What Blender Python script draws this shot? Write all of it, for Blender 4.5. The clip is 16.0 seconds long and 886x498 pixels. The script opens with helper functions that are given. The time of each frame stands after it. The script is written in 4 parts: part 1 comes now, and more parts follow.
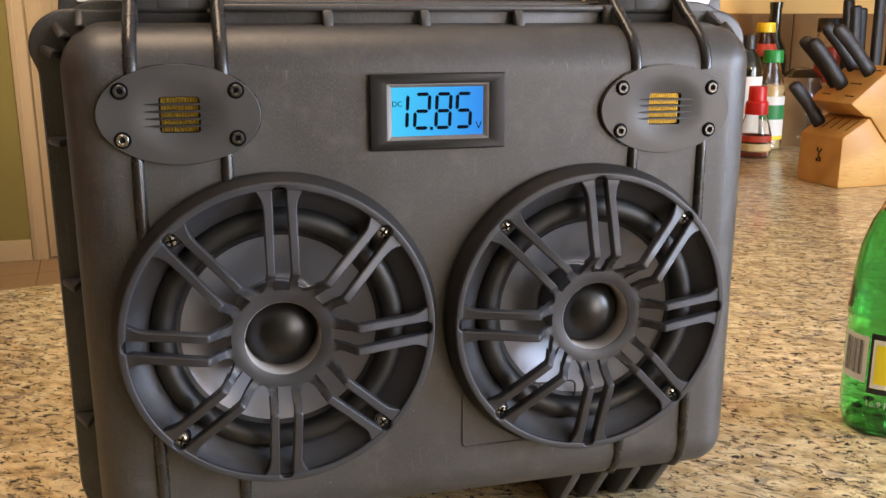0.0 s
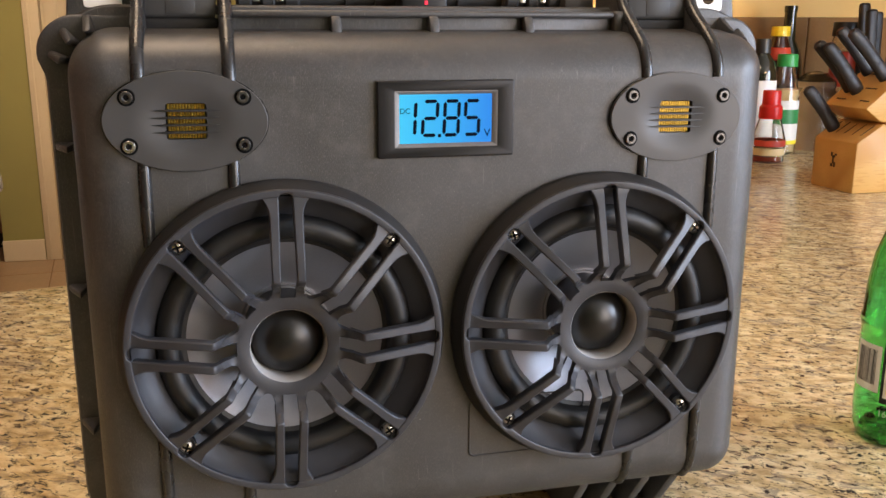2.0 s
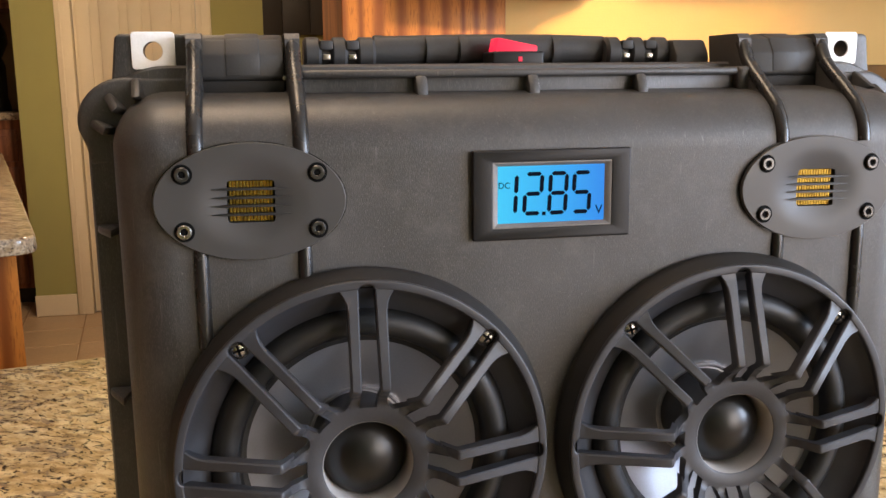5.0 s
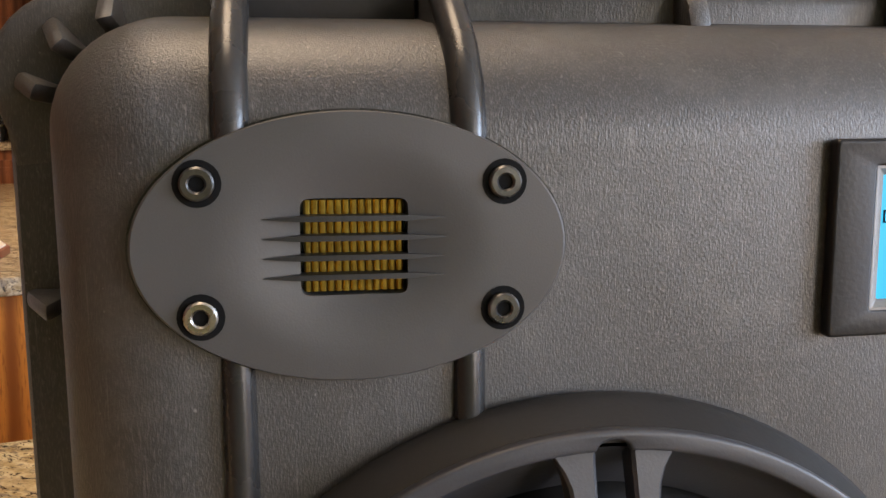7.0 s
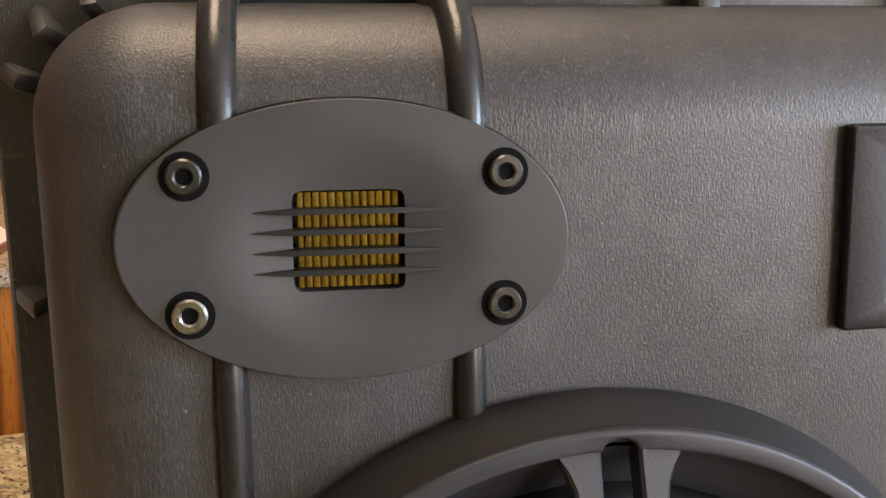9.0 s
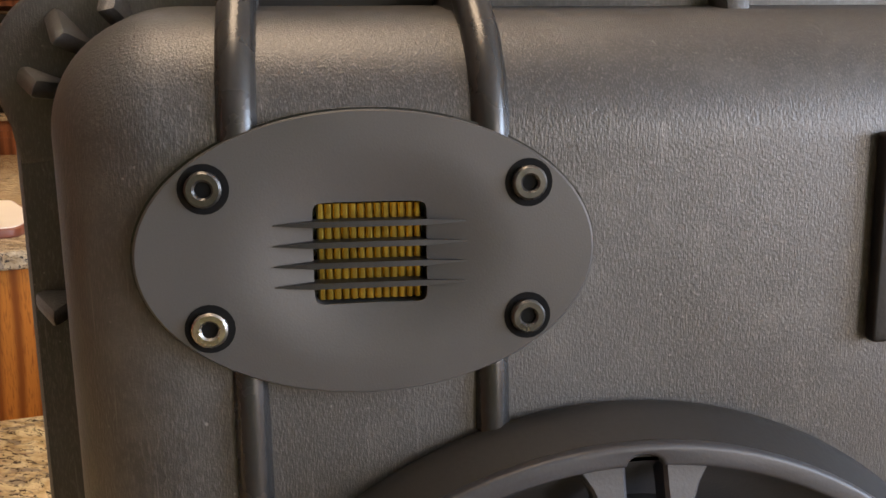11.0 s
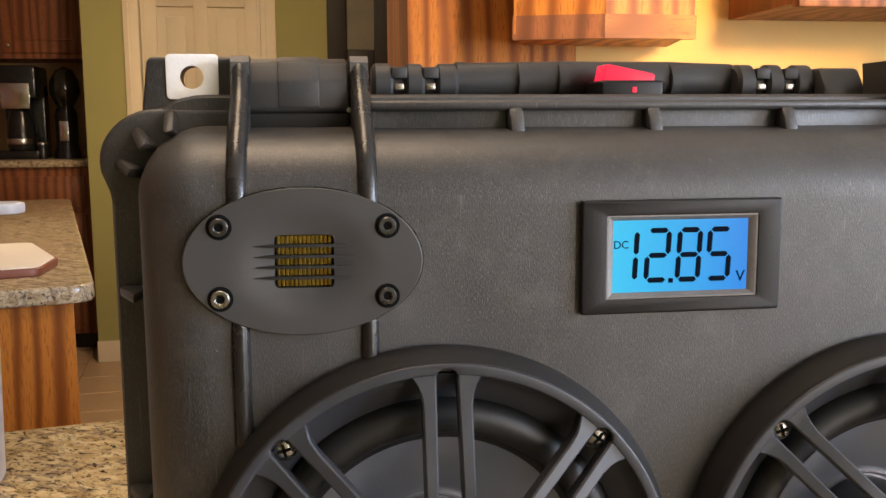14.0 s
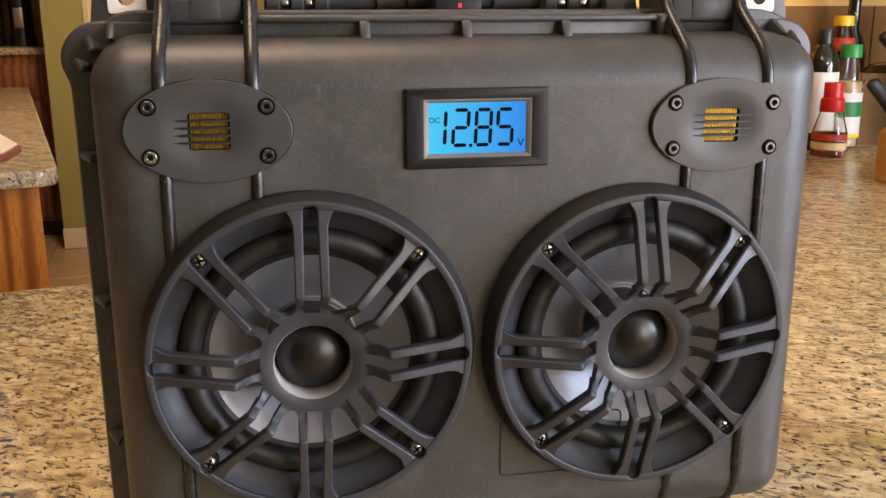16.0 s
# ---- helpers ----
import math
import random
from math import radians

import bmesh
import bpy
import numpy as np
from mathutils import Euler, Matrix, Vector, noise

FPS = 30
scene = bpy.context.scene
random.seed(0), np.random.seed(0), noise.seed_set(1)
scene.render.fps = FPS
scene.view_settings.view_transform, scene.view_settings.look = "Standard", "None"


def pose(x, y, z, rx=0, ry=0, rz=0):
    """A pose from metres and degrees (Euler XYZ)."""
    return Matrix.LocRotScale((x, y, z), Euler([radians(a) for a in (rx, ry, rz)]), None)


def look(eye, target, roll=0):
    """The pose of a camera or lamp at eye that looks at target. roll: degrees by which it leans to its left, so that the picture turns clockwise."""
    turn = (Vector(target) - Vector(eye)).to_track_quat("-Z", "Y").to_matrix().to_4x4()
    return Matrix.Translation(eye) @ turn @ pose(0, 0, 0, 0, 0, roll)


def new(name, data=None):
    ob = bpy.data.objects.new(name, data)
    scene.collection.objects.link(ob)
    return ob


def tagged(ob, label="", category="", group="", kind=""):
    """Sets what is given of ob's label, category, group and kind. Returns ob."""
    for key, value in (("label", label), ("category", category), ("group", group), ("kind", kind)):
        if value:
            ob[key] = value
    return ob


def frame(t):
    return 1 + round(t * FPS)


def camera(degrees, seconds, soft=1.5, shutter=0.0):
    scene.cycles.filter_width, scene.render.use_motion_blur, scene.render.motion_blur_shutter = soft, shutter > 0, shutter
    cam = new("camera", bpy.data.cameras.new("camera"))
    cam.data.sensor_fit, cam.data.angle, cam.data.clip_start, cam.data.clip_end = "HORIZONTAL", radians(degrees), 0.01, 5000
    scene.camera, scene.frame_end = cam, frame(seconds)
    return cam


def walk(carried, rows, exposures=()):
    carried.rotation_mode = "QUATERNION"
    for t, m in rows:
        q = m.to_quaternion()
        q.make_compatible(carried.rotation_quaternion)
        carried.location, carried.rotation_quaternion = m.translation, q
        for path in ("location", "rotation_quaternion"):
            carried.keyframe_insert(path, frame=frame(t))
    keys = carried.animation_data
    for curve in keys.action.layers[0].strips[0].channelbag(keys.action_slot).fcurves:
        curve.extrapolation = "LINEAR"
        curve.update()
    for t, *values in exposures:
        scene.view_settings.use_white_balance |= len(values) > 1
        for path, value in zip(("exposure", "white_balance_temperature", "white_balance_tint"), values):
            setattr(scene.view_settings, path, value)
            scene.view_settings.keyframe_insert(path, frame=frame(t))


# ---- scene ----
cam = camera(51.38, 16.0)
PATH = [
    (0, (-0.1300, -0.5189, 1.2003), (0.3586, 1.3608, 0.7230), -0.07),
    (0.5, (-0.1297, -0.5206, 1.2019), (0.3403, 1.3661, 0.7334), 0.05),
    (1, (-0.1279, -0.5210, 1.2044), (0.3407, 1.3643, 0.7290), 0.15),
    (1.5, (-0.1269, -0.5177, 1.2030), (0.3402, 1.3690, 0.7317), 0.12),
    (2, (-0.1261, -0.5150, 1.2031), (0.3370, 1.3720, 0.7290), 0.12),
    (2.5, (-0.1268, -0.5157, 1.2032), (0.3384, 1.3720, 0.7339), 0.18),
    (3, (-0.1279, -0.5137, 1.1990), (0.3264, 1.3763, 0.7282), -0.03),
    (3.2, (-0.1280, -0.5097, 1.2007), (0.3225, 1.3752, 0.7066), -0.04),
    (5.3, (-0.1479, -0.3779, 1.2079), (0.2382, 1.5535, 0.8602), -0.64),
    (5.5, (-0.1517, -0.3136, 1.2013), (0.2066, 1.6246, 0.8621), -0.76),
    (6, (-0.1646, -0.2334, 1.1900), (0.2367, 1.6949, 0.8427), 0.32),
    (6.5, (-0.1600, -0.1987, 1.1844), (0.2130, 1.7416, 0.8750), 0.14),
    (7, (-0.1568, -0.1824, 1.1787), (0.1976, 1.7638, 0.8840), -0.31),
    (7.5, (-0.1531, -0.1793, 1.1785), (0.2020, 1.7657, 0.8773), -0.40),
    (8, (-0.1540, -0.1753, 1.1779), (0.1986, 1.7666, 0.8542), -0.56),
    (8.5, (-0.1553, -0.1743, 1.1789), (0.1913, 1.7710, 0.8699), -0.79),
    (9, (-0.1536, -0.1756, 1.1788), (0.1818, 1.7695, 0.8565), -0.81),
    (9.5, (-0.1549, -0.1738, 1.1791), (0.1752, 1.7743, 0.8697), -0.76),
    (9.7, (-0.1556, -0.1733, 1.1778), (0.1711, 1.7769, 0.8773), -0.80),
    (12, (-0.1526, -0.1714, 1.1893), (0.1280, 1.7653, 0.7764), -0.92),
    (12.5, (-0.1551, -0.1762, 1.1893), (0.1237, 1.7653, 0.7982), -0.97),
    (13, (-0.1570, -0.1801, 1.1894), (0.1186, 1.7648, 0.8132), -1.07),
    (13.5, (-0.1504, -0.2234, 1.1842), (0.1388, 1.7285, 0.8584), -1.10),
    (14, (-0.1399, -0.3352, 1.2005), (0.1482, 1.6262, 0.9365), -0.35),
    (14.2, (-0.1366, -0.3771, 1.1984), (0.1398, 1.5836, 0.9165), -0.13),
    (14.5, (-0.1320, -0.4373, 1.2093), (0.1365, 1.5136, 0.8599), 0.14),
    (14.6, (-0.1300, -0.4530, 1.2122), (0.1394, 1.4950, 0.8477), 0.22),
    (15, (-0.1228, -0.4859, 1.2032), (0.2001, 1.4329, 0.7404), 0.46),
    (15.5, (-0.1180, -0.4877, 1.2002), (0.2370, 1.4153, 0.6974), 0.18),
    (16, (-0.1080, -0.4953, 1.2123), (0.2396, 1.4101, 0.7138), -0.18),
]
walk(cam, [(t, look(eye, target, roll)) for t, eye, target, roll in PATH],
     [(0, 0.06, 6950, 19), (3.2, 0.06, 6950, 19), (5.5, 0.03, 6850, 18), (6.5, 0.06, 6750, 17), (7.2, 0.18, 6800, 17), (13.0, 0.22, 6900, 18), (13.8, 0.03, 6950, 17), (14.5, -0.08, 7150, 18), (15.2, 0.0, 7200, 20), (16, 0.02, 7150, 20)])

# ---------------- world, lights ----------------
FLOOR, TOP = -0.05, 0.86
world = bpy.data.worlds.new("sky_world")
scene.world = world
world.use_nodes = True
wn = world.node_tree
sky = wn.nodes.new("ShaderNodeTexSky")
sky.sky_type, sky.sun_disc = "NISHITA", False
sky.sun_elevation, sky.sun_rotation = radians(40), radians(120)
wn.links.new(sky.outputs[0], wn.nodes["Background"].inputs[0])
wn.nodes["Background"].inputs[1].default_value = 0.08


def area(name, eye, target, sx, sy, power, colour):
    lamp = bpy.data.lights.new(name, "AREA")
    lamp.shape, lamp.size, lamp.size_y, lamp.energy, lamp.color = "RECTANGLE", sx, sy, power, colour
    ob = new(name, lamp)
    ob.matrix_world = look(eye, target)
    return ob


# daylight standing in the window opening of the right wall, behind the camera
area("window_daylight", (2.93, -1.5, 1.55), (0.5, -1.0, 1.3), 1.5, 1.25, 162, (0.57, 0.76, 1.0))
# unseen pale fill, added to brighten the front of the case
area("patio_daylight", (2.25, -3.42, 1.35), (0.4, 0, 1.1), 1.2, 1.7, 74, (1.0, 0.95, 0.90))
# warm lamps in the ceiling, over the kitchen and over the case
area("ceiling_lamp_light", (-0.45, 3.0, 2.44), (-0.9, 3.3, 0), 0.5, 0.5, 56, (1.0, 0.76, 0.48))
# unseen narrow warm spot, added to brighten the tan wall and corner cabinet
area("pendant_lamp_light", (1.28, -1.0, 1.98), (0.74, 2.01, 1.66), 0.3, 0.3, 6.5, (1.0, 0.68, 0.33)).data.spread = radians(33)
area("bar_lamp_light", (-0.25, 0.12, 2.43), (-0.1, 0.1, 0), 0.7, 0.5, 11, (1.0, 0.80, 0.56))

# ---------------- materials ----------------


def ramp(nt, fac, stops):
    r = nt.nodes.new("ShaderNodeValToRGB")
    el = r.color_ramp.elements
    while len(el) < len(stops):
        el.new(0.5)
    for e, (p, c) in zip(el, stops):
        e.position, e.color = p, (*c, 1) if len(c) == 3 else c
    nt.links.new(fac, r.inputs[0])
    return r.outputs[0]


def tex(nt, kind, co, scale, **kw):
    n = nt.nodes.new(kind)
    n.inputs["Scale"].default_value = scale
    for k, v in kw.items():
        n.inputs[k].default_value = v
    nt.links.new(co, n.inputs["Vector"])
    return n


def coords(nt, stretch=(1, 1, 1), turn=(0, 0, 0)):
    c = nt.nodes.new("ShaderNodeTexCoord")
    m = nt.nodes.new("ShaderNodeMapping")
    m.inputs["Scale"].default_value = stretch
    m.inputs["Rotation"].default_value = turn
    nt.links.new(c.outputs["Object"], m.inputs["Vector"])
    return m.outputs[0]


def mix(nt, fac, a, b, how="MIX"):
    m = nt.nodes.new("ShaderNodeMix")
    m.data_type, m.blend_type = "RGBA", how
    for sock, v in ((m.inputs[0], fac), (m.inputs[6], a), (m.inputs[7], b)):
        if isinstance(v, (int, float)):
            sock.default_value = v
        elif isinstance(v, tuple):
            sock.default_value = (*v, 1)
        else:
            nt.links.new(v, sock)
    return m.outputs[2]


def bump(nt, bsdf, height, strength, distance=0.001):
    b = nt.nodes.new("ShaderNodeBump")
    b.inputs["Strength"].default_value, b.inputs["Distance"].default_value = strength, distance
    nt.links.new(height, b.inputs["Height"])
    nt.links.new(b.outputs[0], bsdf.inputs["Normal"])


def start(name, rough=0.5, metal=0.0):
    m = bpy.data.materials.new(name)
    m.use_nodes = True
    b = m.node_tree.nodes["Principled BSDF"]
    b.inputs["Roughness"].default_value, b.inputs["Metallic"].default_value = rough, metal
    return m, m.node_tree, b


def plain(name, colour, rough=0.5, metal=0.0, scale=40.0, vary=0.18, grain=900.0, relief=0.1, coat=0.0, wear=0.12):
    """A surface with slow and fine change of tone, of gloss and of relief."""
    m, nt, b = start(name, rough, metal)
    co = coords(nt)
    big = tex(nt, "ShaderNodeTexNoise", co, scale, Detail=4.0)
    fine = tex(nt, "ShaderNodeTexNoise", co, grain, Detail=2.0)
    dark = tuple(c * (1 - vary) for c in colour)
    lite = tuple(min(1, c * (1 + vary)) for c in colour)
    c1 = ramp(nt, big.outputs["Fac"], [(0.3, dark), (0.7, lite)])
    nt.links.new(mix(nt, 0.35, c1, ramp(nt, fine.outputs["Fac"], [(0.35, dark), (0.65, lite)])), b.inputs["Base Color"])
    rr = ramp(nt, big.outputs["Fac"], [(0.3, (rough - wear * rough,) * 3), (0.7, (min(1, rough + wear * rough),) * 3)])
    nt.links.new(rr, b.inputs["Roughness"])
    b.inputs["Coat Weight"].default_value = coat
    b.inputs["Coat Roughness"].default_value = 0.1
    if relief:
        bump(nt, b, fine.outputs["Fac"], relief, 0.0006)
    return m


def case_plastic():
    m, nt, b = start("case_plastic", 0.5)
    co = coords(nt)
    st = coords(nt, (1, 1, 0.2))
    cloud = tex(nt, "ShaderNodeTexNoise", co, 14, Detail=5.0)
    streak = tex(nt, "ShaderNodeTexNoise", st, 3000, Detail=3.0)
    drag = tex(nt, "ShaderNodeTexNoise", coords(nt, (1, 1, 0.12)), 420, Detail=4.0)
    speck = tex(nt, "ShaderNodeTexNoise", co, 1700, Detail=2.0)
    base = ramp(nt, cloud.outputs["Fac"], [(0.32, (0.028, 0.0268, 0.0265)), (0.5, (0.038, 0.0363, 0.0355)), (0.68, (0.050, 0.0478, 0.0465))])
    dust = ramp(nt, streak.outputs["Fac"], [(0.50, (0, 0, 0)), (0.68, (0.8,) * 3)])
    c = mix(nt, dust, base, (0.080, 0.076, 0.072))
    c = mix(nt, ramp(nt, drag.outputs["Fac"], [(0.58, (0, 0, 0)), (0.80, (0.4,) * 3)]), c, (0.075, 0.071, 0.067))
    # pale dust grains and a few larger chips, only in some of the cells
    for size, reach, tone in ((420, 0.13, 0.15), (75, 0.045, 0.24)):
        cell = tex(nt, "ShaderNodeTexVoronoi", co, size)
        pick = nt.nodes.new("ShaderNodeSeparateColor")
        nt.links.new(cell.outputs["Color"], pick.inputs[0])
        spot = ramp(nt, cell.outputs["Distance"], [(reach * 0.5, (1, 1, 1)), (reach, (0, 0, 0))])
        some = ramp(nt, pick.outputs[0], [(0.72, (0, 0, 0)), (0.90, (0.7,) * 3)])
        c = mix(nt, mix(nt, 1.0, spot, some, "MULTIPLY"), c, (tone, tone * 0.96, tone * 0.9))
    nt.links.new(c, b.inputs["Base Color"])
    nt.links.new(ramp(nt, cloud.outputs["Fac"], [(0.3, (0.36,) * 3), (0.7, (0.50,) * 3)]), b.inputs["Roughness"])
    # handling marks: pale rubbed patches and fine scratches
    rub = tex(nt, "ShaderNodeTexNoise", co, 55, Detail=7.0, Roughness=0.72)
    c = mix(nt, ramp(nt, rub.outputs["Fac"], [(0.52, (0, 0, 0)), (0.72, (0.55,) * 3)]), c, (0.088, 0.083, 0.076))
    scratch = tex(nt, "ShaderNodeTexNoise", coords(nt, (1, 1, 0.035), (0, 0.25, 0)), 900, Detail=2.0)
    c = mix(nt, ramp(nt, scratch.outputs["Fac"], [(0.66, (0, 0, 0)), (0.74, (0.6,) * 3)]), c, (0.12, 0.115, 0.108))
    nt.links.new(c, b.inputs["Base Color"])
    b.inputs["Specular IOR Level"].default_value = 0.62
    bump(nt, b, mix(nt, 0.5, streak.outputs["Fac"], speck.outputs["Fac"]), 0.42, 0.0005)
    return m


def granite(name, stretch, turn, a, c, dark):
    m, nt, b = start(name, 0.12)
    lay = nt.nodes.new("ShaderNodeMapping")
    lay.inputs["Scale"].default_value = stretch
    nt.links.new(coords(nt, (1, 1, 1), turn), lay.inputs["Vector"])
    co = lay.outputs[0]
    wob = tex(nt, "ShaderNodeTexNoise", co, 26, Detail=3.0)
    warp = nt.nodes.new("ShaderNodeVectorMath")
    warp.operation = "MULTIPLY_ADD"
    nt.links.new(wob.outputs["Color"], warp.inputs[0])
    warp.inputs[1].default_value = (0.02, 0.02, 0.02)
    nt.links.new(co, warp.inputs[2])
    w = warp.outputs[0]
    cells = tex(nt, "ShaderNodeTexVoronoi", w, 85)
    cloud = tex(nt, "ShaderNodeTexNoise", co, 9, Detail=6.0, Roughness=0.6)
    mid = tex(nt, "ShaderNodeTexNoise", w, 60, Detail=5.0, Roughness=0.65)
    spots = tex(nt, "ShaderNodeTexNoise", w, 150, Detail=6.0, Roughness=0.72, Distortion=0.6)
    grey = tex(nt, "ShaderNodeTexNoise", w, 34, Detail=6.0, Roughness=0.7, Distortion=0.8)
    base = ramp(nt, mid.outputs["Fac"], [(0.36, tuple(x * 0.55 for x in a)), (0.46, a), (0.54, c), (0.64, tuple(min(1, x * 1.25) for x in c))])
    tone = nt.nodes.new("ShaderNodeSeparateColor")
    nt.links.new(cells.outputs["Color"], tone.inputs[0])
    base = mix(nt, 0.36, base, ramp(nt, tone.outputs[0], [(0.08, (0.28, 0.18, 0.09)), (0.30, (0.43, 0.32, 0.17)), (0.55, a), (0.85, (0.68, 0.55, 0.35))]))
    base = mix(nt, ramp(nt, cloud.outputs["Fac"], [(0.47, (0, 0, 0)), (0.64, (0.34,) * 3)]), base, (0.45, 0.35, 0.20))
    base = mix(nt, ramp(nt, grey.outputs["Fac"], [(0.545, (0, 0, 0)), (0.61, (0.75,) * 3)]), base, (0.24, 0.20, 0.16))
    base = mix(nt, ramp(nt, spots.outputs["Fac"], [(0.545, (0, 0, 0)), (0.580, (1, 1, 1))]), base, dark)
    nt.links.new(base, b.inputs["Base Color"])
    nt.links.new(ramp(nt, mid.outputs["Fac"], [(0.3, (0.15,) * 3), (0.7, (0.25,) * 3)]), b.inputs["Roughness"])
    bump(nt, b, mid.outputs["Fac"], 0.03, 0.0005)
    return m


def oak(name, light, dark, along="z", rough=0.5):
    m, nt, b = start(name, rough)
    k = {"z": (7, 7, 0.9), "x": (0.9, 7, 7), "y": (7, 0.9, 7)}[along]
    co = coords(nt, k)
    wave = tex(nt, "ShaderNodeTexWave", co, 0.9, Distortion=11.0, Detail=3.0)
    wave.inputs["Detail Scale"].default_value = 0.7
    pores = tex(nt, "ShaderNodeTexNoise", coords(nt, tuple(x * 3 for x in k)), 14, Detail=4.0)
    c = ramp(nt, wave.outputs["Fac"], [(0.0, dark), (0.35, tuple((p + q) / 2 for p, q in zip(light, dark))), (0.75, light)])
    c = mix(nt, ramp(nt, pores.outputs["Fac"], [(0.52, (0, 0, 0)), (0.68, (0.7,) * 3)]), c, dark)
    nt.links.new(c, b.inputs["Base Color"])
    b.inputs["Coat Weight"].default_value = 0.04
    b.inputs["Specular IOR Level"].default_value = 0.3
    bump(nt, b, pores.outputs["Fac"], 0.12)
    return m


def glass(name, colour, rough=0.03):
    m, nt, b = start(name, rough)
    b.inputs["Base Color"].default_value = (*colour, 1)
    b.inputs["Transmission Weight"].default_value = 1.0
    b.inputs["IOR"].default_value = 1.42
    return m


def gold_foil():
    m, nt, b = start("gold_foil", 0.33, 0.9)
    co = coords(nt)
    n = tex(nt, "ShaderNodeTexNoise", co, 500, Detail=3.0)
    nt.links.new(ramp(nt, n.outputs["Fac"], [(0.3, (0.22, 0.135, 0.02)), (0.7, (0.38, 0.25, 0.042))]), b.inputs["Base Color"])
    return m


def glow(name, c_low, c_high, strength, span, axis=0):
    """A lit surface, with the uneven spread of its own lamp."""
    m, nt, b = start(name, 0.25)
    co = nt.nodes.new("ShaderNodeTexCoord")
    sep = nt.nodes.new("ShaderNodeSeparateXYZ")
    nt.links.new(co.outputs["Object"], sep.inputs[0])
    mr = nt.nodes.new("ShaderNodeMapRange")
    mr.inputs["From Min"].default_value, mr.inputs["From Max"].default_value = span
    nt.links.new(sep.outputs[axis], mr.inputs["Value"])
    col = ramp(nt, mr.outputs[0], [(0.0, c_low), (1.0, c_high)])
    nt.links.new(col, b.inputs["Emission Color"])
    b.inputs["Base Color"].default_value = (0.01, 0.015, 0.02, 1)
    b.inputs["Specular IOR Level"].default_value = 0.08
    b.inputs["Emission Strength"].default_value = strength
    return m


CASE = case_plastic()
RIBTOP = plain("post_plastic", (0.036, 0.034, 0.032), 0.40, scale=60, grain=1500, relief=0.25)
RIB = plain("rib_plastic", (0.018, 0.0175, 0.017), 0.27, scale=60, relief=0.06)
TRIM = plain("moulded_black", (0.030, 0.029, 0.028), 0.55, scale=60, relief=0.12)
GRILLE = plain("grille_black", (0.031, 0.032, 0.037), 0.46, scale=50, grain=1600, relief=0.08)
RUBBER = plain("surround_rubber", (0.010, 0.0098, 0.0096), 0.5, scale=50, relief=0.05)
CONE = plain("cone_poly", (0.42, 0.42, 0.44), 0.40, metal=0.75, scale=30, vary=0.08, grain=1200, relief=0.05)
RINGGREY = plain("hub_grey", (0.36, 0.345, 0.33), 0.45, scale=80, vary=0.06)
DOME = plain("dome_satin", (0.004, 0.004, 0.004), 0.33, scale=60, vary=0.1, relief=0.0)
PLATE = plain("anodised_plate", (0.048, 0.046, 0.045), 0.42, metal=0.0, scale=30, vary=0.1, grain=2500, relief=0.05)
STEEL = plain("screw_steel", (0.42, 0.40, 0.37), 0.28, metal=1.0, scale=200, vary=0.25)
BLACKSTEEL = plain("black_oxide_steel", (0.095, 0.093, 0.09), 0.30, metal=0.9, scale=300, vary=0.25)
NICKEL = plain("nickel_plate", (0.92, 0.91, 0.88), 0.35, metal=0.0, scale=90, vary=0.06)
# near black, for the shade inside screw wells, cross recesses and hex sockets
RECESS_SHADE = plain("recess_shade_black", (0.004, 0.004, 0.004), 0.8, relief=0)
RECESS_SHADE.node_tree.nodes["Principled BSDF"].inputs["Specular IOR Level"].default_value = 0.1
GASKET = plain("gasket_black", (0.019, 0.018, 0.0175), 0.6, scale=60, relief=0.1)
GASKET.node_tree.nodes["Principled BSDF"].inputs["Specular IOR Level"].default_value = 0.25
GOLD = gold_foil()
BEZEL = plain("bezel_black", (0.009, 0.0085, 0.009), 0.42, scale=60, relief=0.1)
CHAMFER = plain("bezel_chamfer", (0.16, 0.15, 0.14), 0.4, scale=80)
LCD = glow("lcd_backlight", (0.024, 0.58, 0.95), (0.006, 0.25, 0.83), 1.0, (-0.027, 0.027))
BEZEL.node_tree.nodes["Principled BSDF"].inputs["Specular IOR Level"].default_value = 0.3
INK = plain("lcd_ink", (0.003, 0.006, 0.014), 0.9, relief=0)
INK.node_tree.nodes["Principled BSDF"].inputs["Specular IOR Level"].default_value = 0.05
REDLIT = glow("switch_red_lit", (1.0, 0.02, 0.06), (0.95, 0.05, 0.09), 1.3, (-0.014, 0.014))
GRANITE = granite("granite", (0.72, 1.25, 1), (0, 0, 0.6), (0.68, 0.510, 0.255), (0.86, 0.71, 0.42), (0.040, 0.036, 0.032))
GRANITE_STREAK = granite("granite_island", (0.5, 1.6, 1), (0, 0, 0.3), (0.42, 0.32, 0.20), (0.56, 0.47, 0.33), (0.05, 0.045, 0.04))
OAK = oak("oak", (0.56, 0.20, 0.030), (0.24, 0.066, 0.008))
OAKX = oak("oak_rail", (0.52, 0.185, 0.028), (0.24, 0.066, 0.008), "x")
CHERRY = oak("cabinet_cherry", (0.30, 0.11, 0.045), (0.15, 0.05, 0.02))
MAPLE = oak("block_beech", (0.64, 0.36, 0.11), (0.52, 0.26, 0.065), "x", 0.45)
OLIVE = plain("olive_paint", (0.33, 0.32, 0.12), 0.7, scale=5, vary=0.06, grain=300, relief=0.15)
ALCOVE = plain("alcove_paint", (0.42, 0.30, 0.15), 0.7, scale=5, vary=0.06, grain=300, relief=0.15)
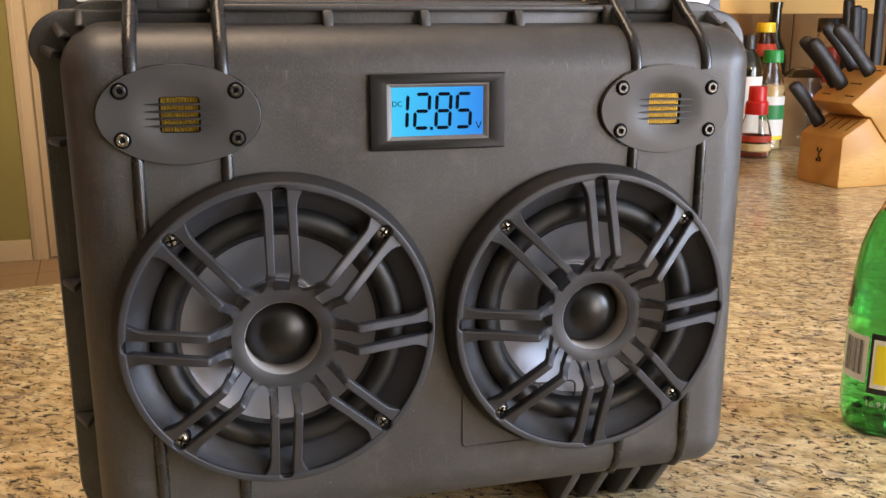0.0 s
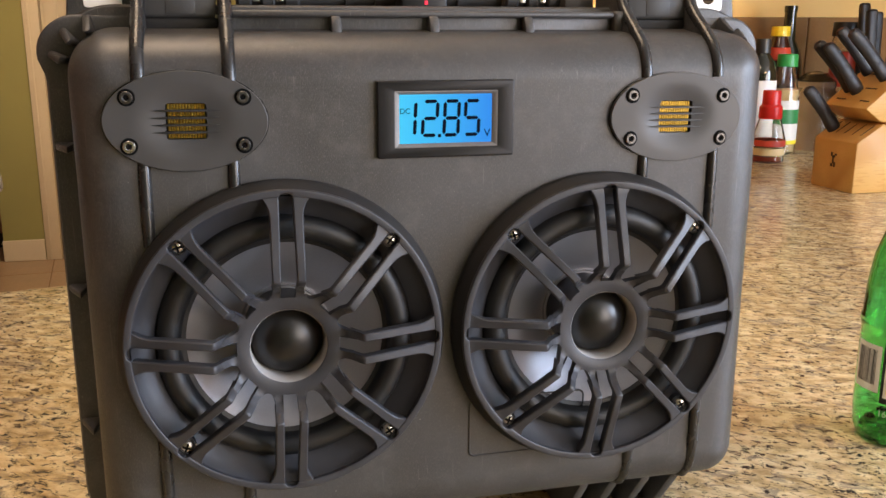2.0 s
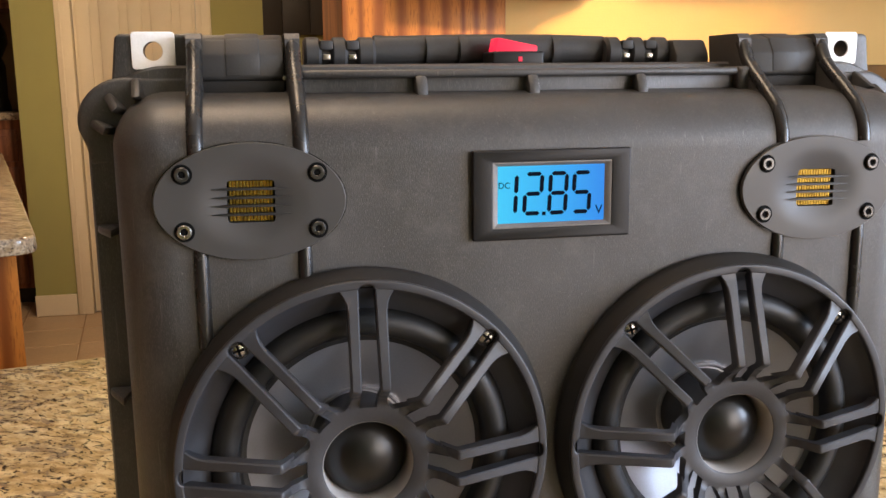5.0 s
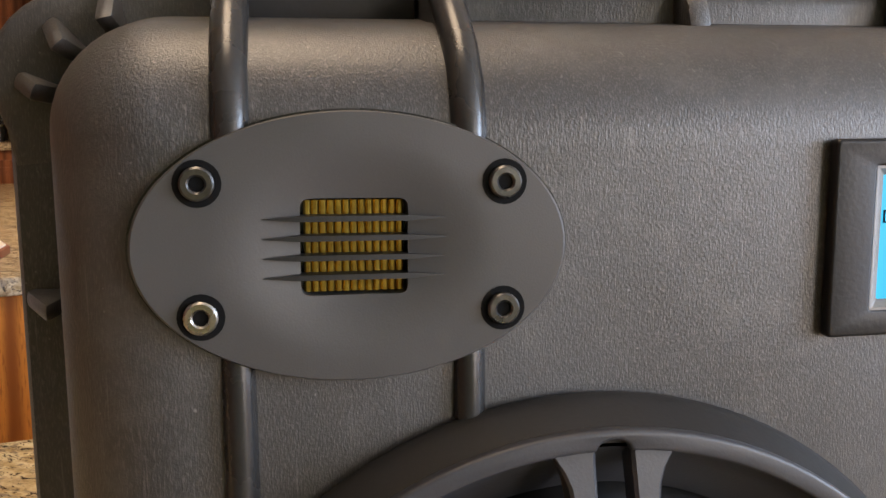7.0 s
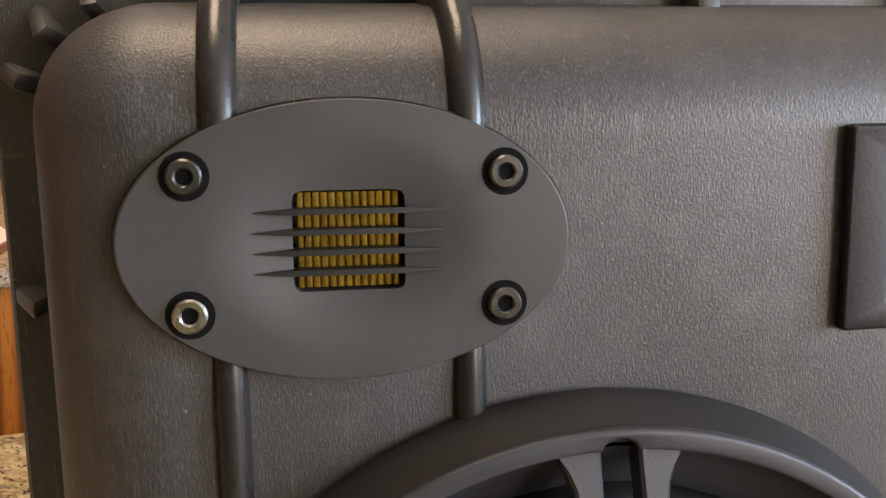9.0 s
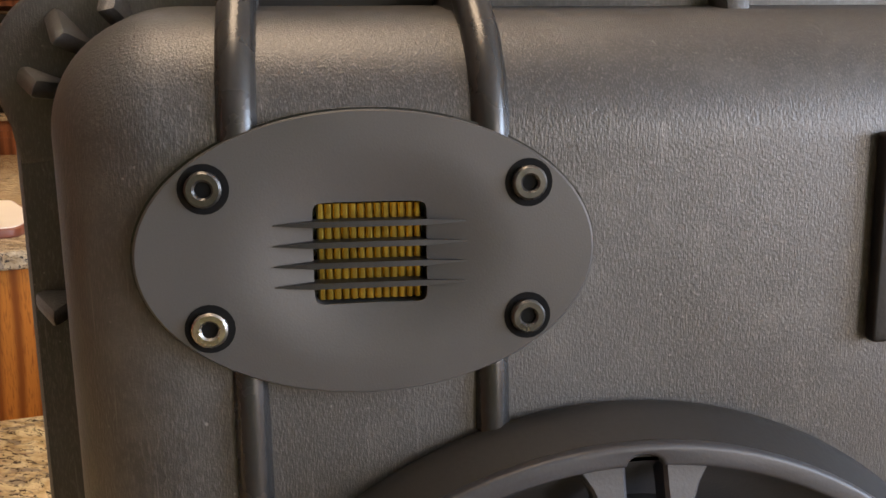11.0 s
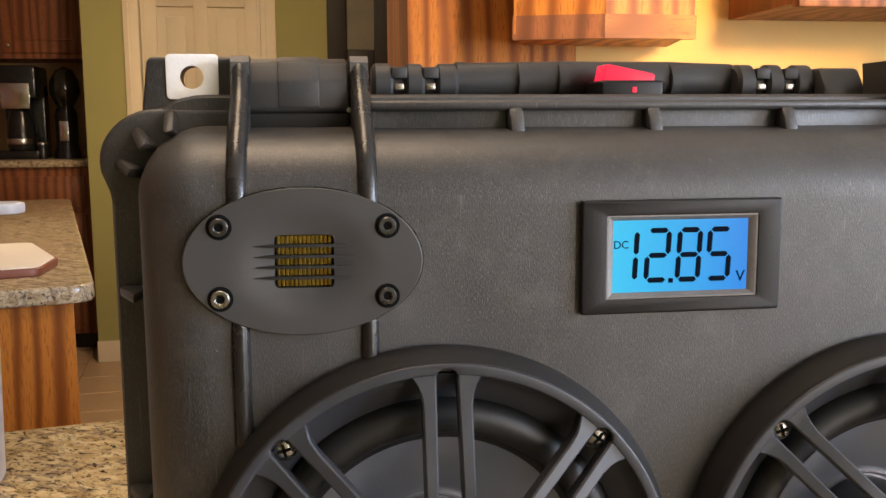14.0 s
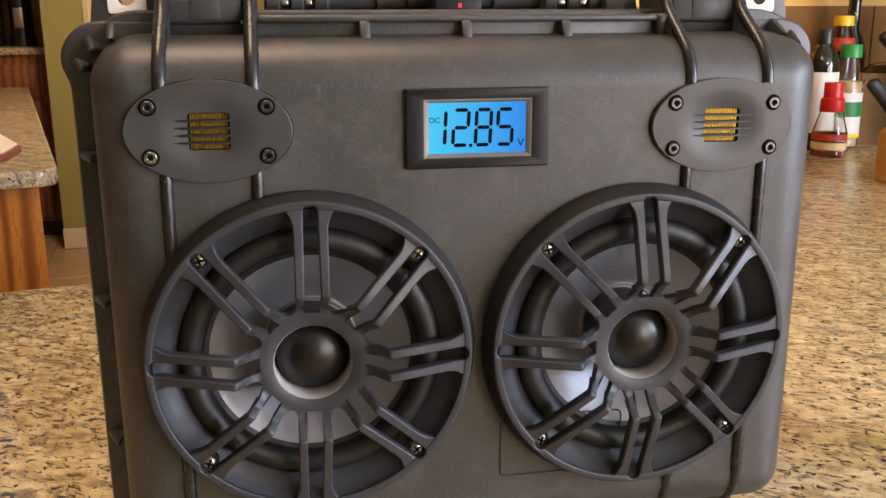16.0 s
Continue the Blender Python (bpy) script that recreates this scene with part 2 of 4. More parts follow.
TAN = plain("tan_paint", (0.74, 0.45, 0.14), 0.7, scale=5, vary=0.06, grain=300, relief=0.2)
CREAM = plain("cream_paint", (0.74, 0.66, 0.50), 0.55, scale=6, vary=0.05, grain=200, relief=0.05)
CEIL = plain("ceiling_paint", (0.78, 0.76, 0.70), 0.8, scale=4, vary=0.04, grain=150, relief=0.2)
TILE = plain("floor_tile", (0.42, 0.30, 0.19), 0.35, scale=5, vary=0.16, grain=90, relief=0.08)
GROUT = plain("grout", (0.30, 0.21, 0.13), 0.85, scale=40)
SPLASH = plain("backsplash_tile", (0.22, 0.105, 0.026), 0.8, scale=9, vary=0.12, grain=120, relief=0.06)
DARKFRAME = plain("frame_black", (0.016, 0.013, 0.011), 0.6, scale=30)
MATBOARD = plain("mat_board", (0.17, 0.16, 0.12), 0.6, scale=8, vary=0.3)
GREYPLASTIC = plain("canister_grey", (0.50, 0.51, 0.55), 0.4, scale=7, vary=0.05, grain=500, relief=0.04)
BOARDWHITE = plain("board_white", (0.86, 0.83, 0.78), 0.5, scale=12, vary=0.04)
BOARDEDGE = plain("board_edge", (0.22, 0.07, 0.04), 0.4, scale=40)
BLACKAPPL = plain("appliance_black", (0.012, 0.012, 0.012), 0.22, scale=20)
CHROME = plain("appliance_steel", (0.60, 0.58, 0.54), 0.22, metal=1.0, scale=20, vary=0.1)
HANDLE = plain("knife_handle", (0.011, 0.010, 0.010), 0.5, scale=60, relief=0.15)
SLOT = plain("slot_shadow", (0.05, 0.025, 0.01), 0.9, relief=0)
GREENGLASS = glass("green_pet", (0.28, 0.80, 0.40))
CLEAR = glass("clear_glass", (0.95, 0.93, 0.88))
DARKGLASS = plain("dark_bottle_glass", (0.012, 0.014, 0.008), 0.08, scale=20, relief=0, coat=0.3)
SOY = plain("soy_sauce", (0.030, 0.008, 0.004), 0.12, scale=20, relief=0)
SPICE = plain("sauce_red", (0.36, 0.05, 0.02), 0.4, scale=80, vary=0.3)
YELLOWCAP = plain("cap_yellow", (0.85, 0.56, 0.02), 0.35)
REDCAP = plain("cap_red", (0.60, 0.018, 0.012), 0.35)
GREENCAP = plain("cap_green", (0.012, 0.30, 0.06), 0.4)
BLACKCAP = plain("cap_black", (0.012, 0.012, 0.012), 0.4)
LABELRED = plain("label_red", (0.52, 0.05, 0.02), 0.45, scale=60, vary=0.2)
LABELWHITE = plain("label_white", (0.78, 0.76, 0.70), 0.5, scale=40, vary=0.05)
LABELYELLOW = plain("label_yellow", (0.88, 0.72, 0.03), 0.45, scale=40, vary=0.05)
LABELGREEN = plain("label_green", (0.02, 0.22, 0.06), 0.45)
LABELCREAM = plain("label_cream", (0.74, 0.55, 0.26), 0.5)
PRINT = plain("label_ink", (0.012, 0.012, 0.012), 0.5)

# ---------------- builders ----------------


def obj(name, bm, material, parent=None, smooth=True, label=""):
    me = bpy.data.meshes.new(name)
    bmesh.ops.recalc_face_normals(bm, faces=bm.faces)
    bm.to_mesh(me)
    bm.free()
    return mesh_obj(name, me, material, parent, smooth, label)


def mesh_obj(name, me, material, parent=None, smooth=True, label=""):
    me.materials.clear()
    me.materials.append(material)
    if smooth:
        me.polygons.foreach_set("use_smooth", [True] * len(me.polygons))
        me.set_sharp_from_angle(angle=radians(38))
    ob = new(name, me)
    if parent is not None:
        ob.parent = parent
        ob.matrix_parent_inverse = Matrix.Identity(4)
    if label:
        tagged(ob, label)
    return ob


part = obj


def thing(name, at, label, category, group="", turn=0.0, kind=""):
    e = new(name)
    e.empty_display_size = 0.02
    e.matrix_basis = pose(*at, 0, 0, turn)
    return tagged(e, label, category, group, kind)


def box(x0, x1, y0, y1, z0, z1, bevel=0.0, seg=2, bm=None):
    own = bm is None
    b = bmesh.new()
    bmesh.ops.create_cube(b, size=1)
    for v in b.verts:
        v.co = ((x0 + x1) / 2 + v.co.x * (x1 - x0), (y0 + y1) / 2 + v.co.y * (y1 - y0), (z0 + z1) / 2 + v.co.z * (z1 - z0))
    if bevel:
        bmesh.ops.bevel(b, geom=b.edges[:], offset=bevel, segments=seg, affect="EDGES", profile=0.5)
    if own:
        return b
    join(bm, b)
    return bm


def join(bm, other):
    bmesh.ops.recalc_face_normals(other, faces=other.faces)
    me = bpy.data.meshes.new("tmp")
    other.to_mesh(me)
    other.free()
    bm.from_mesh(me)
    bpy.data.meshes.remove(me)


def turned(bm, m):
    bmesh.ops.transform(bm, matrix=m, verts=bm.verts)
    return bm


def lathe(profile, n=48, axis="z", arc=(0, 360), cap=False):
    """Turns (radius, height) pairs round z, or round y with height measured towards -y."""
    bm = bmesh.new()
    full = arc == (0, 360)
    cols = n if full else n + 1
    rings = []
    for r, h in profile:
        row = []
        for i in range(cols):
            a = radians(arc[0] + (arc[1] - arc[0]) * i / n)
            c, s = r * math.cos(a), r * math.sin(a)
            row.append(bm.verts.new((c, s, h) if axis == "z" else (c, -h, s)))
        rings.append(row)
    for lo, hi in zip(rings, rings[1:]):
        for i in range(n):
            j = (i + 1) % cols
            bm.faces.new((lo[i], lo[j], hi[j], hi[i]))
    if cap and full:
        bm.faces.new(rings[0][::-1])
        bm.faces.new(rings[-1])
    bmesh.ops.remove_doubles(bm, verts=bm.verts, dist=1e-6)
    return bm


def tube(path, r, n=10, squash=1.0):
    """A round bar along a list of points."""
    bm = bmesh.new()
    pts = [Vector(p) for p in path]
    rows = []
    side = Vector((1, 0, 0))
    for i, p in enumerate(pts):
        d = (pts[min(i + 1, len(pts) - 1)] - pts[max(i - 1, 0)]).normalized()
        s = (side - d * side.dot(d)).normalized() if abs(d.x) < 0.95 else Vector((0, 0, 1))
        u = d.cross(s).normalized()
        rows.append([bm.verts.new(p + r * (math.cos(2 * math.pi * k / n) * s + squash * math.sin(2 * math.pi * k / n) * u)) for k in range(n)])
    for lo, hi in zip(rows, rows[1:]):
        for k in range(n):
            bm.faces.new((lo[k], lo[(k + 1) % n], hi[(k + 1) % n], hi[k]))
    bm.faces.new(rows[0][::-1])
    bm.faces.new(rows[-1])
    return bm


def rounded(pts, r, n=6):
    """A closed outline with its corners turned into arcs."""
    out = []
    for i, p in enumerate(pts):
        p, a, b = Vector(p), Vector(pts[i - 1]), Vector(pts[(i + 1) % len(pts)])
        u, v = (a - p).normalized(), (b - p).normalized()
        ang = u.angle(v)
        if ang > radians(160):
            out.append(tuple(p))
            continue
        d = min(r / math.tan(ang / 2), 0.48 * (a - p).length, 0.48 * (b - p).length)
        rr = d * math.tan(ang / 2)
        c = p + (u + v).normalized() * (rr / math.sin(ang / 2))
        p0, p1 = p + u * d - c, p + v * d - c
        total = p0.angle_signed(p1)
        for k in range(n + 1):
            t = -total * k / n
            out.append((c.x + p0.x * math.cos(t) - p0.y * math.sin(t), c.y + p0.x * math.sin(t) + p0.y * math.cos(t)))
    return out


def rrect(x0, x1, z0, z1, r, n=10):
    return rounded([(x0, z0), (x1, z0), (x1, z1), (x0, z1)], r, n)


def circle(cx, cz, r, n=64):
    return [(cx + r * math.cos(2 * math.pi * i / n), cz + r * math.sin(2 * math.pi * i / n)) for i in range(n)]


def sheet(outlines, thick, bevel=0.0, res=2):
    """A flat plate of the given outlines (the first outer, the rest holes), drawn in x and z, its front towards -y at y = 0."""
    cu = bpy.data.curves.new("outline", "CURVE")
    cu.dimensions, cu.fill_mode = "2D", "BOTH"
    cu.extrude, cu.bevel_depth, cu.bevel_resolution = max(thick / 2 - bevel, 0.0), bevel, res
    cu.offset = -bevel
    for o in outlines:
        sp = cu.splines.new("POLY")
        sp.points.add(len(o) - 1)
        for q, p in zip(sp.points, o):
            q.co = (p[0], p[1], 0, 1)
        sp.use_cyclic_u = True
    ob = bpy.data.objects.new("outline", cu)
    scene.collection.objects.link(ob)
    bpy.context.view_layer.update()
    me = bpy.data.meshes.new_from_object(ob.evaluated_get(bpy.context.evaluated_depsgraph_get()))
    bpy.data.objects.remove(ob)
    bpy.data.curves.remove(cu)
    bm = bmesh.new()
    bm.from_mesh(me)
    bpy.data.meshes.remove(me)
    for v in bm.verts:
        v.co = (v.co.x, thick / 2 - v.co.z, v.co.y)
    bmesh.ops.remove_doubles(bm, verts=bm.verts, dist=1e-6)
    return bm


def loft(rings, cap_first=True, cap_last=True):
    bm = bmesh.new()
    rows = [[bm.verts.new(p) for p in r] for r in rings]
    n = len(rows[0])
    for lo, hi in zip(rows, rows[1:]):
        for i in range(n):
            bm.faces.new((lo[i], lo[(i + 1) % n], hi[(i + 1) % n], hi[i]))
    if cap_first:
        bm.faces.new(rows[0][::-1])
    if cap_last:
        bm.faces.new(rows[-1])
    return bm


def slab(profile, x0, x1, bevel=0.0):
    """A side outline in (y, z) drawn out from x0 to x1."""
    bm = bmesh.new()
    a = [bm.verts.new((x0, y, z)) for y, z in profile]
    b = [bm.verts.new((x1, y, z)) for y, z in profile]
    n = len(a)
    bm.faces.new(a)
    bm.faces.new(b[::-1])
    for i in range(n):
        bm.faces.new((a[i], b[i], b[(i + 1) % n], a[(i + 1) % n]))
    if bevel:
        bmesh.ops.recalc_face_normals(bm, faces=bm.faces)
        bmesh.ops.bevel(bm, geom=bm.edges[:], offset=bevel, segments=2, affect="EDGES", profile=0.5)
    return bm


def letters(text, size, thick=0.0001):
    cu = bpy.data.curves.new("text", "FONT")
    cu.body, cu.size, cu.extrude = text, size, thick
    cu.align_x, cu.align_y = "CENTER", "CENTER"
    ob = bpy.data.objects.new("text", cu)
    scene.collection.objects.link(ob)
    bpy.context.view_layer.update()
    me = bpy.data.meshes.new_from_object(ob.evaluated_get(bpy.context.evaluated_depsgraph_get()))
    bpy.data.objects.remove(ob)
    bpy.data.curves.remove(cu)
    bm = bmesh.new()
    bm.from_mesh(me)
    bpy.data.meshes.remove(me)
    for v in bm.verts:
        v.co = (v.co.x, -v.co.z, v.co.y)
    return bm


def shift(bm, x, y, z):
    bmesh.ops.translate(bm, verts=bm.verts, vec=(x, y, z))
    return bm


# ---------------- setting ----------------


def setting(name, bm, material, label, category, smooth=False):
    return tagged(obj(name, bm, material, None, smooth), label, category, "", "structure")


WALL_Y = 4.74
setting("floor", box(-3.3, 3.1, -3.6, 6.1, FLOOR - 0.1, FLOOR - 0.004), GROUT, "tan ceramic tile floor with brown grout", "floor")
setting("ceiling", box(-3.3, 3.1, -3.6, 6.1, 2.45, 2.55), CEIL, "plain off-white painted ceiling", "ceiling")
# far olive wall with the doorway, then the alcove to its side
w = bmesh.new()
box(-1.275, -1.056, WALL_Y, WALL_Y + 0.1, FLOOR, 2.45, bm=w)
box(-1.056, -0.30, WALL_Y, WALL_Y + 0.1, 2.02, 2.45, bm=w)
box(-0.30, 3.0, WALL_Y, WALL_Y + 0.1, FLOOR, 2.45, bm=w)
box(-1.275, -1.167, WALL_Y + 0.1, 5.85, FLOOR, 2.45, bm=w)
setting("wall_north", w, OLIVE, "olive green painted wall with a doorway", "wall")
setting("wall_alcove", box(-3.2, -1.275, 5.75, 5.85, FLOOR, 2.45), ALCOVE, "tan brown painted wall behind the coffee counter", "wall")
# never in view; dark wood chosen to cut bounce light on the case's left
setting("wall_west", box(-3.3, -3.2, -3.6, 5.9, FLOOR, 2.45), CHERRY, "unseen side wall in dark reddish wood, added to dim the left", "wall")
w = bmesh.new()
box(3.0, 3.1, -3.6, -2.3, FLOOR, 2.45, bm=w)
box(3.0, 3.1, -0.7, 5.9, FLOOR, 2.45, bm=w)
box(3.0, 3.1, -2.3, -0.7, FLOOR, 0.9, bm=w)
box(3.0, 3.1, -2.3, -0.7, 2.2, 2.45, bm=w)
setting("wall_east", w, TAN, "tan painted wall with a window opening", "wall")
# out of view; the opening is added to go with the fill lamp
w = bmesh.new()
box(-3.2, 1.6, -3.6, -3.5, FLOOR, 2.45, bm=w)
box(2.9, 3.0, -3.6, -3.5, FLOOR, 2.45, bm=w)
box(1.6, 2.9, -3.6, -3.5, 2.25, 2.45, bm=w)
box(1.6, 2.9, -3.6, -3.5, FLOOR, 0.45, bm=w)
setting("wall_south", w, OLIVE, "unseen olive green painted wall with an opening added for the fill light", "wall")

# ---------------- the speaker case ----------------
BASE = Vector((0.0, 0.10, TOP))
case = thing("speaker_case", BASE, "black rugged plastic case turned into a portable speaker, upright on granite", "speaker")


def cp(name, bm, material, parent=case, smooth=True, label=""):
    """A part of the case, drawn in room coordinates."""
    return obj(name, shift(bm, *(-BASE)), material, parent, smooth, label)


X0, X1, Z0, Z1 = -0.2030, 0.2135, 0.897, 1.1985
WOOFERS = ((-0.0931, 1.0263, 0.95), (0.0981, 1.0237, 0.53))
TWEETERS = ((-0.1416, 1.1523, 0.61), (0.1455, 1.1488, 0.78))


def tilted(ob, cx, cz, degrees):
    """Turns a fitted part and its pieces a little in the plane of the face, as it was screwed on."""
    c = Vector((cx, 0, cz)) - Vector((BASE.x, 0, BASE.z))
    m = Matrix.Translation(c) @ Matrix.Rotation(radians(degrees), 4, "Y") @ Matrix.Translation(-c)
    for p in [ob] + list(ob.children_recursive):
        p.data.transform(p.matrix_basis.inverted() @ m @ p.matrix_basis)


def ring_at(grow, y, r=0.024):
    return [(x, y, z) for x, z in rrect(X0 - grow, X1 + grow, Z0 - grow, Z1 + grow, max(r + grow, 0.004), 12)]


# front face with the two cut-outs, then the rounded edge and the flank of the lid
FIL = 0.027
face = sheet([rrect(X0 + FIL, X1 - FIL, Z0 + FIL, Z1 - FIL, 0.004, 12)] + [circle(cx, cz, 0.0765) for cx, cz, _ in WOOFERS] + [rrect(cx - 0.0113, cx + 0.0113, cz - 0.0103, cz + 0.0103, 0.001, 2) for cx, cz, _ in TWEETERS], 0.004)
cp("front_panel", face, CASE)
rings = []
for k in range(25):
    a = radians(90 * k / 24)
    rings.append(ring_at(-FIL + FIL * math.sin(a), FIL - FIL * math.cos(a)))
rings += [ring_at(0.002, 0.040), ring_at(0.0035, 0.060)]
cp("lid_shell", loft(rings, False, False), CASE)
rim = [ring_at(0.003, 0.050), ring_at(0.0140, 0.051), ring_at(0.0153, 0.053), ring_at(0.0153, 0.071), ring_at(0.0140, 0.073), ring_at(0.004, 0.074)]
cp("lid_rim", loft(rim, False, False), CASE)
back = [ring_at(0.005, 0.074), ring_at(0.0140, 0.0745), ring_at(0.0153, 0.077), ring_at(0.0153, 0.090), ring_at(0.006, 0.093),
        ring_at(0.004, 0.15), ring_at(0.0, 0.185), ring_at(-0.006, 0.198), ring_at(-0.020, 0.203)]
cp("base_shell", loft(back, False, True), CASE)


# corner ears of the rim, gussets, posts, ribs, latches and padlock plates on both sides
for side in (-1, 1):
    s = 1 if side < 0 else -1

    def sx(x):
        return 1.008 * x if side < 0 else 0.0078 - 1.008 * x

    arc = [(-0.1965 - 0.0240 * math.cos(radians(a)), 1.1870 + 0.0215 * math.sin(radians(a))) for a in range(-10, 91, 10)]
    ear = [(sx(x), z) for x, z in [(-0.150, 1.2085), (-0.150, 1.180), (-0.190, 1.180), (-0.195, 1.166), (-0.2155, 1.166), (-0.2170, 1.175)] + arc]
    cp("rim_ear", shift(sheet([ear], 0.020, 0.0025), 0, 0.0500, 0), CASE)
    tab = rounded([(sx(-0.2045), 1.200), (sx(-0.163), 1.200), (sx(-0.163), 1.2290), (sx(-0.2010), 1.2290)], 0.003, 4)
    hole = circle(sx(-0.1835), 1.2205, 0.0052, 24)
    cp("padlock_tab", shift(sheet([tab, hole], 0.016, 0.0015), 0, 0.0545, 0), CASE)
    pl = rounded([(sx(-0.1935), 1.2120), (sx(-0.1730), 1.2120), (sx(-0.1730), 1.2300), (sx(-0.1935), 1.2300)], 0.0018, 4)
    cp("padlock_plate", shift(sheet([pl, circle(sx(-0.1835), 1.2207, 0.0046, 28)], 0.0012, 0.0003), 0, 0.0530, 0), NICKEL, label="shiny nickel padlock plate with a round hole")
    # wedge studs between lid and rim
    studs = []
    for x, z, a in ((-0.2095, 1.1850, 68), (-0.2030, 1.1965, 42), (-0.1915, 1.2030, 12), (-0.2100, 1.1345, 90), (-0.2100, 1.0500, 90), (-0.2100, 0.9640, 90)):
        g = slab([(0.030, -0.004), (0.050, 0.0050), (0.054, 0.0050), (0.054, -0.008)], -0.0023, 0.0023, 0.0017)
        cp("rim_stud", shift(turned(g, Matrix.Rotation(radians(s * -a), 4, "Y")), sx(x), 0, z), CASE)
    for x in (-0.1638, -0.1172):
        xc = sx(x)
        upper = [(xc, 0.0450, 1.2235), (xc, 0.0425, 1.2205), (xc, 0.0385, 1.2135), (xc, 0.031, 1.2075), (xc, 0.020, 1.2000), (xc, 0.009, 1.1915), (xc, 0.0038, 1.1840), (xc, 0.0016, 1.1775), (xc, 0.0010, 1.1722)]
        wx, wz, _ = WOOFERS[0 if side < 0 else 1]
        cut = math.sqrt(0.0925 ** 2 - (xc - wx) ** 2)
        middle = [(xc, 0.0016, 1.1370), (xc, 0.0010, 1.1285), (xc, 0.0003, 1.1200), (xc, 0.0003, wz + cut)]
        lower = [(xc, 0.0, wz - cut), (xc, 0.0, 0.930), (xc, 0.003, 0.914), (xc, 0.010, 0.904), (xc, 0.024, 0.8975), (xc, 0.05, 0.8965)]
        cp("face_rib", tube(upper, 0.0039, 14), RIB)
        cp("face_rib", tube(middle, 0.0035, 14), RIB)
        cp("face_rib", tube(lower, 0.0036, 14), RIB)
        post = [(0.076, 1.2288), (0.0450, 1.2288), (0.0420, 1.2262), (0.0405, 1.2175), (0.034, 1.2090), (0.020, 1.1985), (0.0045, 1.1830), (0.0030, 1.1780), (0.020, 1.1850), (0.072, 1.196)]
        cp("latch_post", slab(post, xc - 0.0036, xc + 0.0036), CASE)
    # latch: faceted lever over a dark gap
    la, lb = sorted((sx(-0.1612), sx(-0.1217)))
    lever = [(0.0425, 1.2055), (0.0400, 1.2075), (0.0412, 1.2185), (0.046, 1.2260), (0.055, 1.2285), (0.072, 1.2285), (0.074, 1.218), (0.074, 1.2055)]
    latch = cp("latch", slab(lever, la, lb, 0.0012), TRIM)
    # black strip standing in for the shade in the gap below the lever
    cp("latch_seat", box(la, lb, 0.0405, 0.052, 1.1995, 1.2060, 0.0006), GASKET)
    mid = (la + lb) / 2
    panel = [(0.0396, 1.2082), (0.0407, 1.2187), (0.0456, 1.2265), (0.055, 1.2292), (0.066, 1.2292), (0.066, 1.2082)]
    cp("latch_panel", slab(panel, mid - 0.0080, mid + 0.0085, 0.0008), TRIM, latch)
    cp("latch_pin", shift(lathe([(0.0, 0.0), (0.0011, 0.0), (0.0011, 0.0012), (0.0, 0.0014)], 12, "y"), lb + 0.0002, 0.0415, 1.2072), STEEL, latch)
    # feet under the rim
    for x in (-0.1622, -0.1400, -0.1166, -0.0950):
        xc = sx(x)
        foot = [(0.016, 0.901), (0.0165, 0.897), (0.040, 0.8665), (0.052, TOP), (0.135, TOP), (0.160, 0.897), (0.160, 0.901)]
        cp("foot", slab(foot, xc - 0.0035, xc + 0.0035, 0.0018), CASE)

# channel along the top of the lid
LX0, LX1 = -0.1150, 0.1175
cp("top_channel", box(LX0, LX1, 0.0365, 0.056, 1.1930, 1.2085, 0.001), CASE)
cp("top_lip", box(LX0, LX1, 0.0318, 0.056, 1.2068, 1.2108, 0.0018, 3), CASE)
cp("channel_end", box(LX1 - 0.0005, LX1 + 0.0085, 0.0305, 0.056, 1.1945, 1.2112, 0.0024, 3), CASE)
for x in (-0.056, 0.002, 0.0610):
    cp("channel_rib", slab([(0.0312, 1.2080), (0.0450, 1.2080), (0.0450, 1.1940), (0.026, 1.1970), (0.0285, 1.2035)], x - 0.0030, x + 0.0030, 0.0016), CASE)

# carrying handle with its pivots
HZ = 1.2215
handle = cp("handle", tube([(-0.072, 0.089, HZ - 0.0005), (-0.02, 0.089, HZ + 0.0005), (0.03, 0.089, HZ + 0.0005), (0.062, 0.089, HZ - 0.0005)], 0.0082, 14, 0.8), TRIM)
for x in (-0.0715, -0.043, -0.024, 0.030):
    cp("handle_band", shift(turned(lathe([(0.0, 0), (0.0088, 0), (0.0088, 0.0045), (0.0, 0.0045)], 20), Matrix.Rotation(radians(90), 4, "Y")), x, 0.089, HZ - 0.0006), TRIM, handle)
for x0 in (-0.1105, 0.0600):
    pivot = cp("handle_pivot", shift(turned(lathe([(0.0, 0), (0.0065, 0), (0.0065, 0.037), (0.0, 0.037)], 20), Matrix.Rotation(radians(90), 4, "Y")), x0 + 0.0005, 0.084, 1.2195), TRIM)
    for k, (a, b) in enumerate(((0.0, 0.0095), (0.0145, 0.0235), (0.0285, 0.0385))):
        prof = [(0.0, 0), (0.0072, 0), (0.0090, 0.0016), (0.0090, b - a - 0.0016), (0.0072, b - a), (0.0, b - a)]
        cp("knuckle", shift(turned(lathe(prof, 24), Matrix.Rotation(radians(90), 4, "Y")), x0 + a, 0.083, 1.2195), TRIM, pivot)
        if k < 2:
            cp("pivot_plate", box(x0 + b - 0.001, x0 + b + 0.006, 0.0745, 0.079, 1.2215, 1.2265, 0.0008), TRIM, pivot)
            cp("pivot_pin", box(x0 + b + 0.0004, x0 + b + 0.0046, 0.0758, 0.0780, 1.2165, 1.2195, 0.0005), STEEL, pivot)
